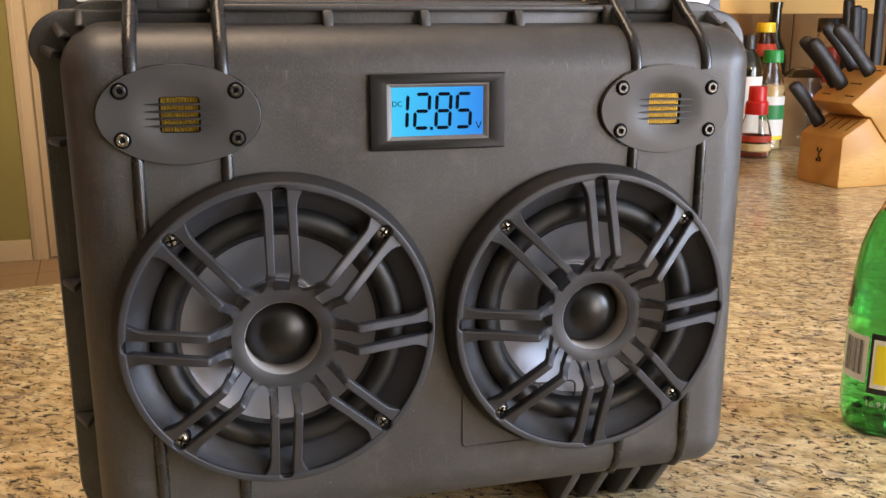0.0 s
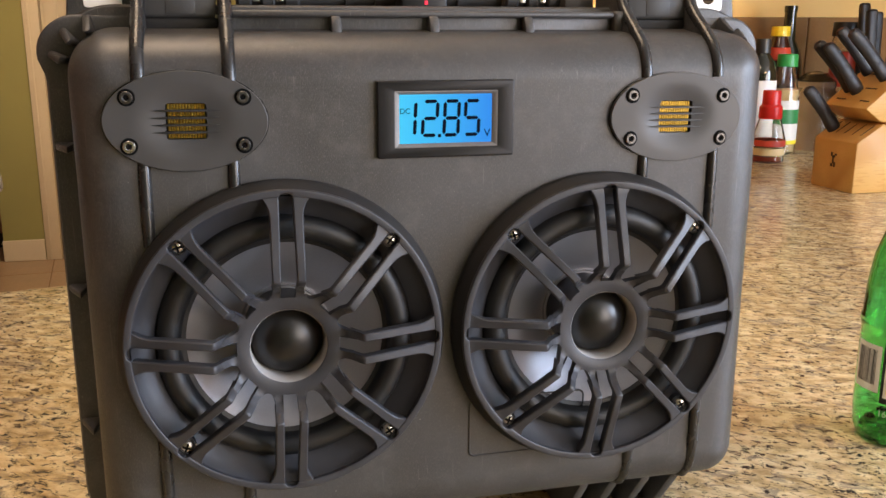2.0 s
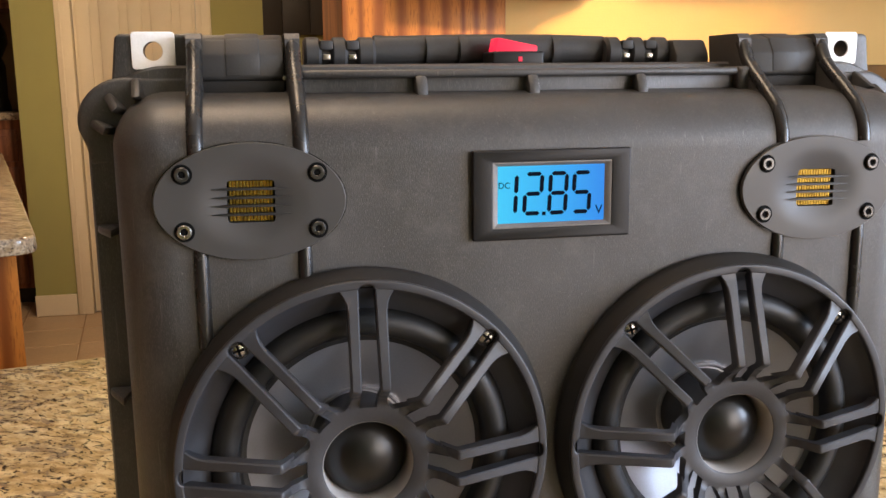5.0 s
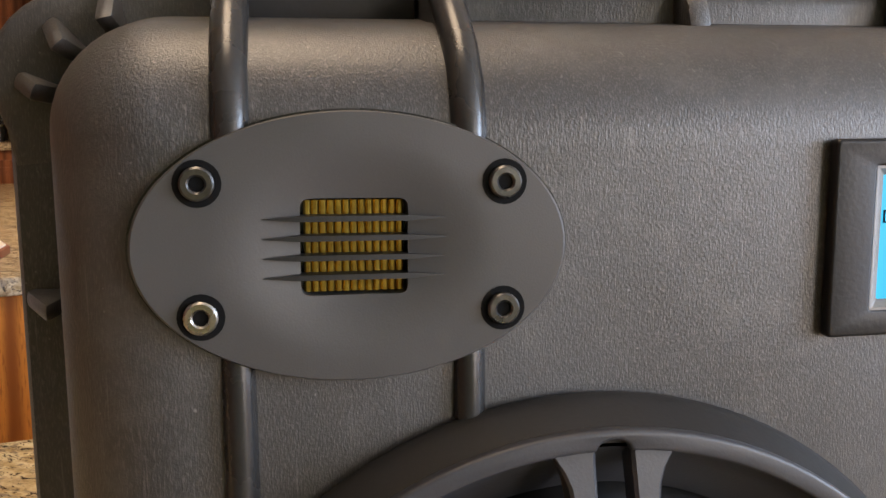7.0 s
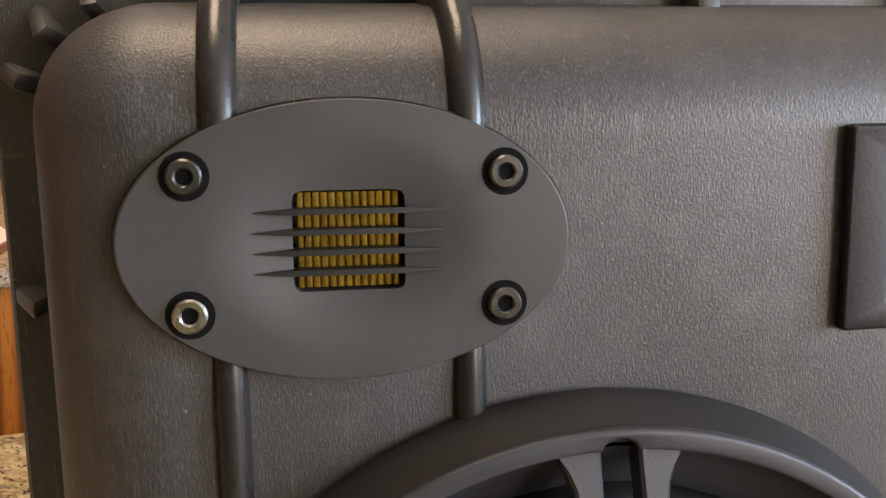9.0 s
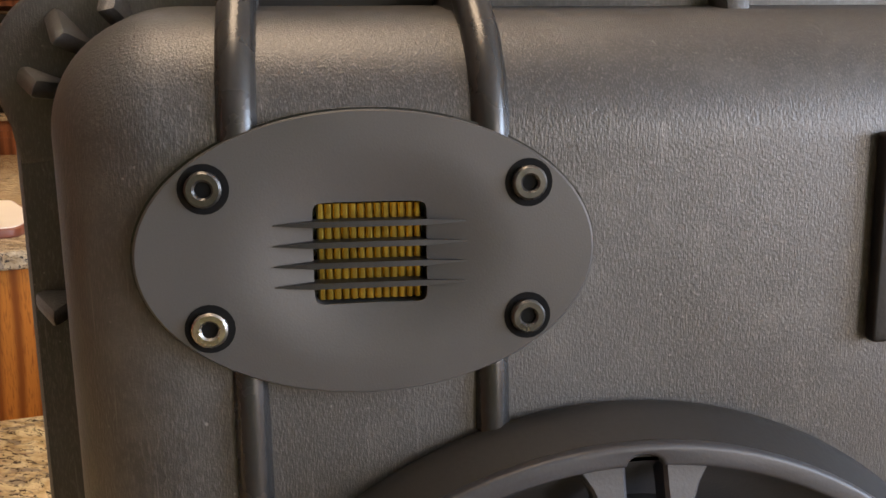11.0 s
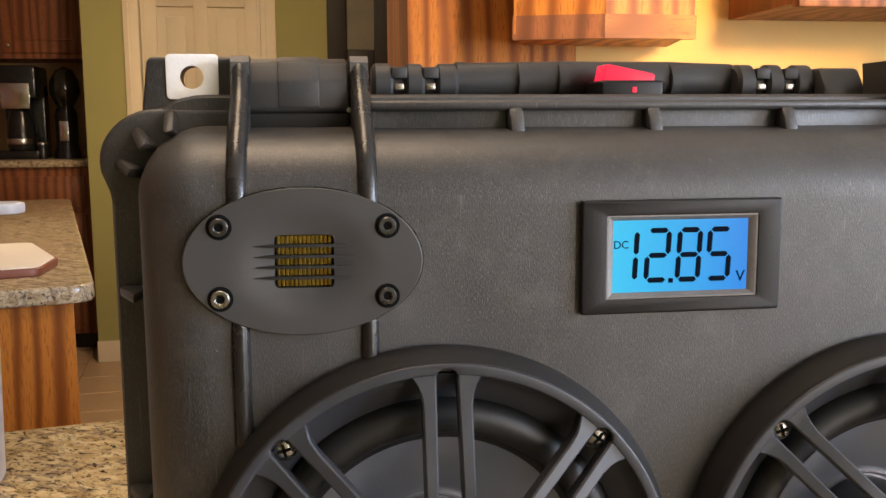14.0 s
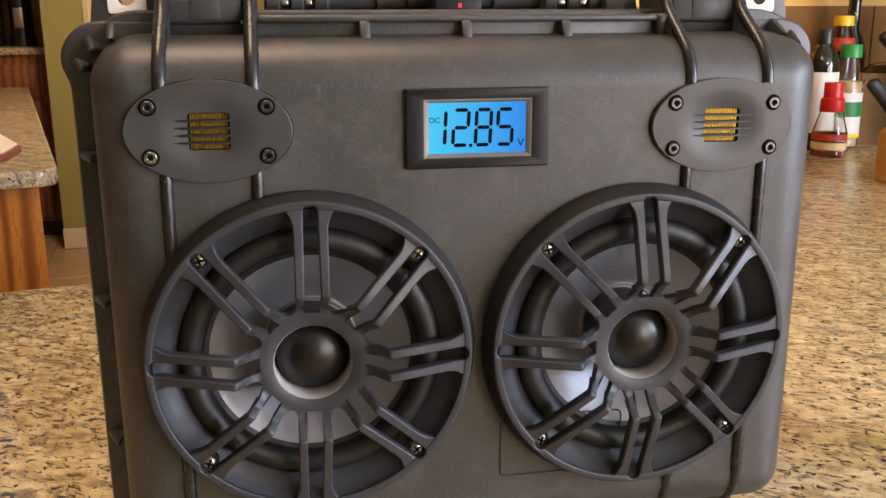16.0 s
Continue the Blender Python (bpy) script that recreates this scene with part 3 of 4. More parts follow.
cp("handle_block", slab([(0.066, 1.205), (0.066, 1.218), (0.072, 1.2265), (0.100, 1.2265), (0.100, 1.205)], 0.0975, 0.118, 0.002), TRIM)

# lit rocker switch on the lip
sw = cp("rocker_switch", box(-0.0115, 0.0175, 0.060, 0.082, 1.2105, 1.2202, 0.0014, 3), BEZEL)
cp("rocker", shift(turned(slab([(-0.007, -0.004), (0.007, -0.004), (0.007, 0.0045), (-0.007, 0.0045)], -0.0118, 0.0118, 0.0012), Matrix.Rotation(radians(-11), 4, "Y").inverted()), 0.0030, 0.071, 1.2210), REDLIT, sw, label="red rocker glowing from inside")
cp("indicator", box(0.0030, 0.0050, 0.0594, 0.0604, 1.2148, 1.2173, 0.0003), REDLIT, sw)

# faint raised nameplate low on the face
np_out = rrect(0.0170, 0.0935, 0.9375, 0.9765, 0.004, 4)
np_in = rrect(0.0180, 0.0925, 0.9385, 0.9755, 0.0035, 4)
cp("nameplate_border", shift(sheet([np_out, np_in], 0.0012, 0.0003), 0, -0.0009, 0), RIBTOP)

# ---- woofers ----
RB = 0.0217
DIP = ((0.0, -0.0020), (0.0310, -0.0020), (0.0335, -0.0040), (0.0405, -0.0148), (0.0420, -0.0152), (0.0815, -0.0010), (0.0845, 0.0), (0.2, 0.0))
def dip(r):
    """How far the grille lies behind (below zero: before) the plane of its ring at radius r."""
    for (r0, d0), (r1, d1) in zip(DIP, DIP[1:]):
        if r <= r1:
            return d0 + (d1 - d0) * (r - r0) / (r1 - r0)
    return 0.0


def polar(r, a):
    return (r * math.cos(radians(a)), r * math.sin(radians(a)))


def spoke(a, side):
    """One bar of a double spoke: rising straight from the ring, then bent back to the hub."""
    rows = []
    for r in (0.0350, 0.0375, 0.0400, 0.0408, 0.0420, 0.054, 0.066, 0.0745, 0.0785, 0.0815, 0.0845, 0.0860):
        back = dip(r)
        k = (r - 0.0285) / 0.056
        s0 = 0.0046 - 0.0008 * k
        h = 0.0090 + 0.0002 * k
        if r > 0.074:
            f = ((r - 0.074) / 0.0120) ** 2.2
            h += 0.0052 * f
        y = 0.0004 + back
        e = 0.0007
        t = 0.0062
        sec = [(s0, y + t), (s0, y + e), (s0 + e, y), (h - e, y), (h, y + e), (h, y + t)]
        rows.append([(r, side * o, d) for o, d in sec])
    c, s = math.cos(radians(a)), math.sin(radians(a))
    return loft([[(x * c - o * s, d, x * s + o * c) for x, o, d in row] for row in rows])


def hub_plate():
    """The hub: a dished star that runs out into the bars, with a square notch at each slot."""
    n, inner = 720, 0.0285
    arms = []
    for i in range(n):
        a = i * 360 / n
        off = (a + 22.5) % 45 - 22.5
        lat = inner * math.sin(radians(abs(off)))
        if lat < 0.0041:
            ext = 0.0004
        elif lat < 0.0084:
            ext = 0.0090
        else:
            f = min((lat - 0.0084) / 0.0030, 1.0)
            ext = 0.0018 + 0.0072 * (1 - math.sqrt(1 - (1 - f) ** 2))
        arms.append((a, a - off, ext))
    def row(base, u, drop):
        out = []
        for a, axis, ext in arms:
            x, z = polar(base, a)
            ax, az = polar(ext * u, axis)
            x, z = x + ax, z + az
            out.append((x, dip(math.hypot(x, z)) + drop + 0.0003, z))
        return out
    rings = [row(RB, 0, 0.0070), row(RB, 0, 0.0006), row(RB + 0.0008, 0, 0)]
    rings += [row(inner, u, 0.0) for u in (0.0, 0.2, 0.4, 0.6, 0.75)]
    rings += [row(inner, 0.85, 0.0003), row(inner, 1.0, 0.0010), row(inner, 1.0, 0.0060)]
    return loft(rings, False, False)


def ring_inside():
    """The ring's inner edge, with a round end to each slot."""
    out = []
    for k in range(720):
        a = k / 2
        off = (a + 22.5) % 45 - 22.5
        d = 0.0852 * math.sin(radians(off))
        out.append(polar(0.0850 + (math.sqrt(0.0036 ** 2 - d * d) if abs(d) < 0.0036 else 0.0) * 0.65, a))
    return out


def screw_head(r):
    bm = lathe([(0.0, 0.0), (r, 0.0), (r, r * 0.25), (r * 0.8, r * 0.55), (r * 0.45, r * 0.68), (0.0, r * 0.72)], 16, "y")
    return bm
def cross_recess(r, turn):
    bm = bmesh.new()
    for t in (turn, turn + 90):
        join(bm, turned(box(-r * 0.60, r * 0.60, -r * 0.78, -r * 0.5, -r * 0.13, r * 0.13), Matrix.Rotation(radians(t), 4, "Y")))
    return bm


for cx, cz, roll_deg in WOOFERS:
    def at(bm, y=0.0):
        return shift(bm, cx, y + 0.0032, cz)
    ring = lathe([(0.0765, 0.0036), (0.0930, 0.0036), (0.0934, 0.0058), (0.0924, 0.0085), (0.0904, 0.0130), (0.0889, 0.0160), (0.0860, 0.0160), (0.0860, 0.0120)], 96, "y")
    woofer = cp("woofer", at(ring), GASKET, label="six and a half inch woofer with black gasket ring")
    cp("grille_ring", at(sheet([circle(0, 0, 0.0894, 96), ring_inside()], 0.0034, 0.0009, 2), -0.0186), GRILLE, woofer, label="matt black grille ring")
    cp("grille_hub", at(hub_plate(), -0.0186), GRILLE, woofer, label="matt black grille hub")
    for k in range(8):
        for side in (-1, 1):
            cp("spoke", at(spoke(45 * k, side), -0.0186), GRILLE, woofer)
    bowl = lathe([(0.0853, 0.0162), (0.0840, 0.0140), (0.0800, 0.0100), (0.0745, 0.0062), (0.0732, 0.0050)], 96, "y")
    cp("basket_wall", at(bowl), GRILLE, woofer)
    roll = [(0.0765, -0.0030), (0.0740, -0.0020)] + [(0.0662 + 0.0066 * math.cos(math.pi * k / 10), 0.0005 + 0.0064 * math.sin(math.pi * k / 10)) for k in range(11)] + [(0.0590, -0.0010), (0.0565, -0.0022)]
    cp("surround", at(lathe(roll, 96, "y"), -0.0045), RUBBER, woofer, label="black rubber roll surround")
    cone = [(0.0590, -0.0012), (0.0575, -0.0025), (0.0420, -0.0130), (0.0265, -0.0230), (0.0258, -0.0215), (0.0248, -0.0230), (0.0, -0.0230)]
    cp("cone", at(lathe(cone, 96, "y"), -0.0045), CONE, woofer, label="silver grey cone")
    cp("hub_post", at(lathe([(0.0238, -0.0230), (0.0238, 0.0050), (0.0240, 0.0150)], 48, "y")), GRILLE, woofer)
    cp("hub_ring", at(lathe([(0.0216, 0.0196), (0.0213, 0.0192), (0.0214, 0.0), (0.0, -0.0005)], 48, "y")), RINGGREY, woofer, label="pale grey ring round the dome")
    dome = [(0.0210 * math.cos(radians(a)), 0.0020 + 0.0150 * math.sin(radians(a))) for a in range(0, 91, 9)]
    cp("dome", at(lathe([(0.0211, 0.0)] + dome, 48, "y")), DOME, woofer, label="glossy black dome")
    for a in (45, 135, 225, 315):
        x, z = polar(0.0826, a)
        head = cp("screw", shift(at(screw_head(0.0044)), x, -0.0130, z), STEEL, woofer)
        cp("cross_recess", shift(at(cross_recess(0.0044, 20 + a * 0.4)), x, -0.0130, z), RECESS_SHADE, head)
        cp("screw_seat", shift(at(lathe([(0.0, 0.0), (0.0052, 0.0), (0.0052, 0.0128), (0.0, 0.0128)], 14, "y")), x, -0.0002, z), GRILLE, woofer)
    tilted(woofer, cx, cz, roll_deg)

# ---- ribbon tweeters ----
EA, EB = 0.0430, 0.0268


def tweeter_plate():
    bm = bmesh.new()
    n = 128

    def edge(t):
        """Where the ray at angle t leaves the opening."""
        c, s = math.cos(t), math.sin(t)
        k = (abs(c / 0.0107) ** 14 + abs(s / 0.0097) ** 14) ** (-1 / 14)
        return Vector((c * k, s * k))
    rows = []
    levels = [0, 0.04, 0.1, 0.17, 0.25, 0.34, 0.44, 0.54, 0.62, 0.75, 0.9, 0.985, 1.0]
    angs = [2 * math.pi * i / n for i in range(n)]
    rows.append([bm.verts.new((*[edge(t).x, 0.0050, edge(t).y],)) for t in angs])
    for u in levels:
        row = []
        for t in angs:
            a = edge(t)
            b = Vector((EA * math.cos(t), EB * math.sin(t)))
            ta = math.atan2(a.y, a.x)
            kk = 1 / math.sqrt((math.cos(ta) / EA) ** 2 + (math.sin(ta) / EB) ** 2)
            b = Vector((kk * math.cos(ta), kk * math.sin(ta)))
            p = a.lerp(b, u)
            q = math.hypot(p.x / 0.0275, p.y / 0.0225)
            d = 0.0034 * (1 - q * q) ** 2 if q < 1 else 0.0
            y = -0.0032 + d + (0.0004 if u == 1.0 else 0)
            row.append(bm.verts.new((p.x, y, p.y)))
        rows.append(row)
    rows.append([bm.verts.new((v.co.x, 0.0012, v.co.z)) for v in rows[-1]])
    for lo, hi in zip(rows, rows[1:]):
        for i in range(n):
            bm.faces.new((lo[i], lo[(i + 1) % n], hi[(i + 1) % n], hi[i]))
    return bm


for cx, cz, roll_deg in TWEETERS:
    tw = cp("tweeter", shift(tweeter_plate(), cx, 0, cz), PLATE, label="oval black anodised tweeter face plate")
    cp("tweeter_gasket", shift(turned(lathe([(1.015, -0.0005), (1.015, 0.0012), (0.95, 0.0012)], 96, "y"), Matrix.Diagonal((EA, 1, EB, 1))), cx, 0, cz), RIB, tw)
    cp("chamber", shift(box(-0.0112, 0.0112, 0.0030, 0.0070, -0.0102, 0.0102), cx, 0.0, cz), BLACKAPPL, tw)
    fold = bmesh.new()
    count = 13
    w = 0.0200 / count
    for k in range(count):
        x = -0.0100 + w * k
        prof = [(x, 0.0016), (x + w * 0.08, 0.0010), (x + w * 0.30, 0.0007), (x + w * 0.70, 0.0007), (x + w * 0.92, 0.0010), (x + w, 0.0016)]
        if k:
            prof = prof[1:]
        lo = ([lo[-1]] if k else []) + [fold.verts.new((px, py, -0.0092)) for px, py in prof]
        hi = ([hi[-1]] if k else []) + [fold.verts.new((px, py, 0.0092)) for px, py in prof]
        for i in range(5):
            fold.faces.new((lo[i], lo[i + 1], hi[i + 1], hi[i]))
    cp("diaphragm", shift(fold, cx, 0.0, cz), GOLD, tw, label="pleated gold foil diaphragm")
    for k in range(4):
        z = 0.0058 - k * 0.00387
        fin = bmesh.new()
        outline = [(-0.0180, -0.0025), (-0.0110, -0.0030), (0.0110, -0.0030), (0.0180, -0.0025), (0.0108, 0.0008), (-0.0108, 0.0008)]
        th = [0.0001, 0.00055, 0.00055, 0.0001, 0.0006, 0.0006]
        lo = [fin.verts.new((x, y, z - t)) for (x, y), t in zip(outline, th)]
        hi = [fin.verts.new((x, y, z + t)) for (x, y), t in zip(outline, th)]
        fin.faces.new(lo[::-1])
        fin.faces.new(hi)
        for i in range(6):
            fin.faces.new((lo[i], lo[(i + 1) % 6], hi[(i + 1) % 6], hi[i]))
        cp("fin", shift(fin, cx, 0, cz), RUBBER, tw)
    for px, pz, bright in ((-0.0299, 0.0129, 0), (0.0299, 0.0129, 0), (-0.0299, -0.0129, 1), (0.0299, -0.0129, 0)):
        # raised black disc in place of the shaded hollow round the screw
        cp("screw_well", shift(lathe([(0.0, 0.0), (0.0045, 0.0), (0.0046, 0.0002), (0.0, 0.00025)], 24, "y"), cx + px, -0.0031, cz + pz), RECESS_SHADE, tw)
        head = lathe([(0.0015, 0.0003), (0.0015, 0.0011), (0.0019, 0.0015), (0.0029, 0.0015), (0.0033, 0.0011), (0.0033, 0.0)], 20, "y")
        sc = cp("socket_screw", shift(head, cx + px, -0.0033, cz + pz), STEEL if bright and cx < 0 else BLACKSTEEL, tw)
        cp("hex_socket", shift(lathe([(0.0, 0.0006), (0.0016, 0.0006)], 6, "y"), cx + px, -0.0033, cz + pz), RECESS_SHADE, sc)
    tilted(tw, cx, cz, roll_deg)

# ---- panel voltmeter ----
MX, MZ = 0.0017, 1.1507


def mrect(hx, hz, r):
    return rrect(MX - hx, MX + hx, MZ - hz, MZ + hz, r, 3)


meter = cp("voltmeter", shift(sheet([mrect(0.0401, 0.0218, 0.0012), mrect(0.0300, 0.0158, 0.0005)], 0.0032, 0.0008), 0, -0.0032, 0), BEZEL, label="black panel voltmeter with a blue backlit display")


def frame_loft(steps):
    return loft([[(x, y, z) for x, z in mrect(hx, hz, 0.0004)] for hx, hz, y in steps], False, False)


cp("bezel_chamfer", frame_loft([(0.0302, 0.0160, -0.0030), (0.0296, 0.0154, -0.0030), (0.0272, 0.0139, -0.0010)]), CHAMFER, meter)
lcd = obj("display", shift(sheet([rrect(-0.0274, 0.0274, -0.0140, 0.0140, 0.0004, 2)], 0.0008), 0, -0.0004, 0), LCD, meter, label="glowing blue display")
lcd.location = Vector((MX, -0.0006, MZ)) - BASE
SEG = {"a": (0, 1, 0), "b": (1, 0.5, 1), "c": (1, -0.5, 1), "d": (0, -1, 0), "e": (-1, -0.5, 1), "f": (-1, 0.5, 1), "g": (0, 0, 0)}


def segment(name, x, z, w, h):
    bm = bmesh.new()
    t = 0.00100
    ox, oz, up = SEG[name]
    L = (h / 4 if up else w / 2) - 0.0004
    vs = []
    for p, q in [(-L, 0), (-L + t, t), (L - t, t), (L, 0), (L - t, -t), (-L + t, -t)]:
        px, pz = (q, p) if up else (p, q)
        vs.append(bm.verts.new((x + ox * w / 2 + px + 0.05 * (oz * h / 2 + pz), 0, z + oz * h / 2 + pz)))
    bm.faces.new(vs)
    r = bmesh.ops.extrude_face_region(bm, geom=bm.faces[:])
    bmesh.ops.translate(bm, verts=[v for v in r["geom"] if isinstance(v, bmesh.types.BMVert)], vec=(0, -0.0002, 0))
    return bm


for shown, x in (("bc", -0.0222), ("abged", -0.0094), ("abcdefg", 0.0032), ("afgcd", 0.0154)):
    for name in shown:
        cp("digit_segment", shift(segment(name, x, 0.0003, 0.0082, 0.0192), MX, -0.0012, MZ), INK, meter, False)
cp("decimal_point", box(MX - 0.0048, MX - 0.0030, -0.0014, -0.0011, MZ - 0.0105, MZ - 0.0087), INK, meter, False)
cp("legend", shift(letters("DC", 0.0042), MX - 0.0240, -0.0012, MZ + 0.0045), INK, meter, False)
cp("legend", shift(letters("V", 0.0062), MX + 0.0245, -0.0012, MZ - 0.0088), INK, meter, False)

# ---------------- counters ----------------


def poly_slab(pts, z0, z1, bevel):
    bm = bmesh.new()
    a = [bm.verts.new((x, y, z0)) for x, y in pts]
    b = [bm.verts.new((x, y, z1)) for x, y in pts]
    bm.faces.new(a[::-1])
    bm.faces.new(b)
    for i in range(len(a)):
        bm.faces.new((a[i], a[(i + 1) % len(a)], b[(i + 1) % len(a)], b[i]))
    bmesh.ops.recalc_face_normals(bm, faces=bm.faces)
    if bevel:
        bmesh.ops.bevel(bm, geom=[e for e in bm.edges if abs(e.verts[0].co.z - e.verts[1].co.z) < 1e-6], offset=bevel, segments=3, affect="EDGES", profile=0.5)
    return bm


top = obj("countertop", poly_slab([(-1.5, -0.22), (2.98, -0.22), (2.98, 2.01), (0.40, 2.01), (0.40, 0.92), (-1.5, 0.542)], TOP - 0.04, TOP, 0.010), GRANITE)
tagged(top, "polished tan granite countertop with dark and rusty flecks", "countertop")
ped = thing("counter_base", (0, 0, FLOOR), "oak kitchen counter base under granite", "cabinet")
obj("body", poly_slab([(-1.3, -0.10), (2.9, -0.10), (2.9, 1.99), (0.46, 1.99), (0.46, 0.82), (-1.3, 0.48)], 0.0, TOP - 0.04 - FLOOR, 0.0), OAK, ped, False)

# island, end on, with a pale cutting board
IS = Matrix.Translation((-0.608, 1.755, 0)) @ Matrix.Rotation(radians(14.5), 4, "Z")
itop = obj("island_countertop", turned(poly_slab([(x, y) for x, y in rounded([(-1.1, 0.0), (0.0, 0.0), (0.0, 2.75), (-1.1, 2.75)], 0.05, 5)], TOP - 0.04, TOP, 0.008), IS), GRANITE_STREAK)
tagged(itop, "speckled granite island countertop with rounded corners", "countertop")
isl = thing("kitchen_island", (0, 0, FLOOR), "oak kitchen island with a plain end panel", "kitchen island")
obj("end_panel", turned(box(-1.05, -0.045, 0.04, 0.062, 0.0, TOP - 0.04 - FLOOR, 0.002), IS), OAK, isl, False)
obj("body", turned(box(-1.03, -0.05, 0.064, 2.70, 0.09, TOP - 0.04 - FLOOR), IS), CHERRY, isl, False)
obj("toe_kick", turned(box(-0.98, -0.10, 0.10, 2.65, 0.0, 0.09), IS), BLACKAPPL, isl, False)
bd = IS @ Matrix.Translation((-0.068, 0.24, TOP)) @ Matrix.Rotation(radians(2), 4, "Z")
board = obj("cutting_board", turned(poly_slab(rounded([(-0.50, -0.07), (-0.045, -0.07), (0.0, 0.10), (-0.05, 0.47), (-0.50, 0.47)], 0.03, 4), 0.0, 0.020, 0.004), bd), BOARDEDGE)
tagged(board, "white cutting board with a reddish brown rim on granite", "cutting board")
obj("board_face", turned(poly_slab(rounded([(-0.49, -0.06), (-0.050, -0.06), (-0.008, 0.10), (-0.056, 0.46), (-0.49, 0.46)], 0.028, 4), 0.018, 0.0225, 0.001), bd), BOARDWHITE, board, False, "white board face")

# coffee counter in the alcove
BX, BY = -1.335, 5.05
bc = thing("base_cabinet", (BX, BY, FLOOR), "reddish wooden base cabinets with drawers", "cabinet")
bc.scale = (1, 1, 1.041)
obj("body", box(-1.6, 0.0, 0.0, 0.62, 0.09, 0.998), CHERRY, bc, False)
obj("toe_kick", box(-1.6, -0.01, 0.05, 0.6, 0.0, 0.09), BLACKAPPL, bc, False)
for k in range(3):
    d = obj("drawer_front", box(-0.52 - 0.53 * k, -0.03 - 0.53 * k, -0.018, 0.0, 0.78, 0.95, 0.006), CHERRY, bc)
    obj("drawer_panel", box(-0.47 - 0.53 * k, -0.08 - 0.53 * k, -0.024, -0.016, 0.815, 0.915, 0.004), CHERRY, d)
    d = obj("cabinet_door", box(-0.52 - 0.53 * k, -0.03 - 0.53 * k, -0.018, 0.0, 0.12, 0.75, 0.006), CHERRY, bc)
    obj("door_panel", box(-0.45 - 0.53 * k, -0.10 - 0.53 * k, -0.024, -0.016, 0.19, 0.68, 0.006), CHERRY, d)
t2 = obj("coffee_countertop", box(BX - 1.6, BX + 0.012, BY - 0.03, BY + 0.64, FLOOR + 1.039, FLOOR + 1.079, 0.006), GRANITE_STREAK)
tagged(t2, "speckled granite top of the coffee counter", "countertop")
CT = FLOOR + 1.079
uc = thing("wall_cabinet", (BX, BY + 0.28, 1.60), "reddish wooden wall cabinet with panelled doors", "cabinet")
obj("body", box(-1.6, 0.0, 0.0, 0.36, 0.0, 0.90), CHERRY, uc, False)
for k in range(3):
    d = obj("cabinet_door", box(-0.50 - 0.53 * k, -0.035 - 0.53 * k, -0.02, 0.0, 0.03, 0.87, 0.006), CHERRY, uc)
    obj("door_panel", box(-0.43 - 0.53 * k, -0.105 - 0.53 * k, -0.026, -0.018, 0.10, 0.80, 0.008), CHERRY, d)
    obj("knob", shift(lathe([(0.0, 0.0), (0.006, 0.0), (0.007, 0.012), (0.013, 0.02), (0.010, 0.028), (0.0, 0.03)], 14, "y"), -0.46 - 0.53 * k, -0.02, 0.07), CHROME, d)

cm = thing("coffee_maker", (-1.75, 5.33, CT), "black and steel drip coffee maker on the counter", "coffee maker")
cm.scale = (1.1, 1.1, 1.42)
obj("base", box(-0.10, 0.10, -0.13, 0.12, 0.0, 0.035, 0.008), BLACKAPPL, cm)
obj("column", box(-0.10, 0.10, 0.03, 0.12, 0.035, 0.30, 0.008), BLACKAPPL, cm)
obj("brew_head", box(-0.10, 0.10, -0.12, 0.12, 0.24, 0.37, 0.012), BLACKAPPL, cm)
obj("steel_band", box(-0.07, 0.07, -0.126, -0.118, 0.20, 0.30, 0.003), CHROME, cm)
car = obj("carafe", shift(lathe([(0.0, 0.0), (0.066, 0.0), (0.074, 0.03), (0.072, 0.10), (0.055, 0.14), (0.05, 0.16), (0.0, 0.165)], 28), 0, -0.045, 0.036), BLACKAPPL, cm)
obj("carafe_band", shift(lathe([(0.0745, 0.0), (0.0755, 0.004), (0.0755, 0.018), (0.0745, 0.022)], 28), 0, -0.045, 0.06), CHROME, car)
gr = thing("coffee_grinder", (-1.51, 5.31, CT), "black coffee grinder with a wide hopper", "grinder")
gr.scale = (1.0, 1.0, 1.26)
obj("body", lathe([(0.0, 0.0), (0.075, 0.0), (0.07, 0.03), (0.06, 0.06), (0.062, 0.20), (0.05, 0.23), (0.0, 0.235)], 26), BLACKAPPL, gr)
obj("hopper", lathe([(0.04, 0.225), (0.055, 0.25), (0.085, 0.30), (0.08, 0.35), (0.05, 0.40), (0.0, 0.42)], 26), DARKGLASS, gr)
obj("front_plate", box(-0.025, 0.025, -0.067, -0.055, 0.08, 0.17, 0.004), CHROME, gr)
mug = thing("travel_mug", (-1.63, 5.24, CT), "small dark travel mug", "mug")
obj("body", lathe([(0.0, 0.0), (0.026, 0.0), (0.032, 0.08), (0.030, 0.085), (0.0, 0.087)], 20), BLACKAPPL, mug)
obj("lid", lathe([(0.031, 0.084), (0.031, 0.095), (0.02, 0.10), (0.0, 0.10)], 20), CHROME, mug)

# door in the olive wall
dr = tagged(new("door_1"), "cream panelled interior door, closed", "door", "", "structure")
dr.matrix_basis = pose(-1.035, WALL_Y, FLOOR) @ Matrix.Diagonal((0.915, 1, 1, 1))
obj("door_leaf", box(0.06, 0.73, 0.03, 0.07, 0.005, 2.03), CREAM, dr, False)
for x0, x1 in ((0.075, 0.15), (0.645, 0.715), (0.355, 0.435)):
    obj("stile", box(x0, x1, 0.016, 0.031, 0.01, 2.02, 0.004), CREAM, dr)
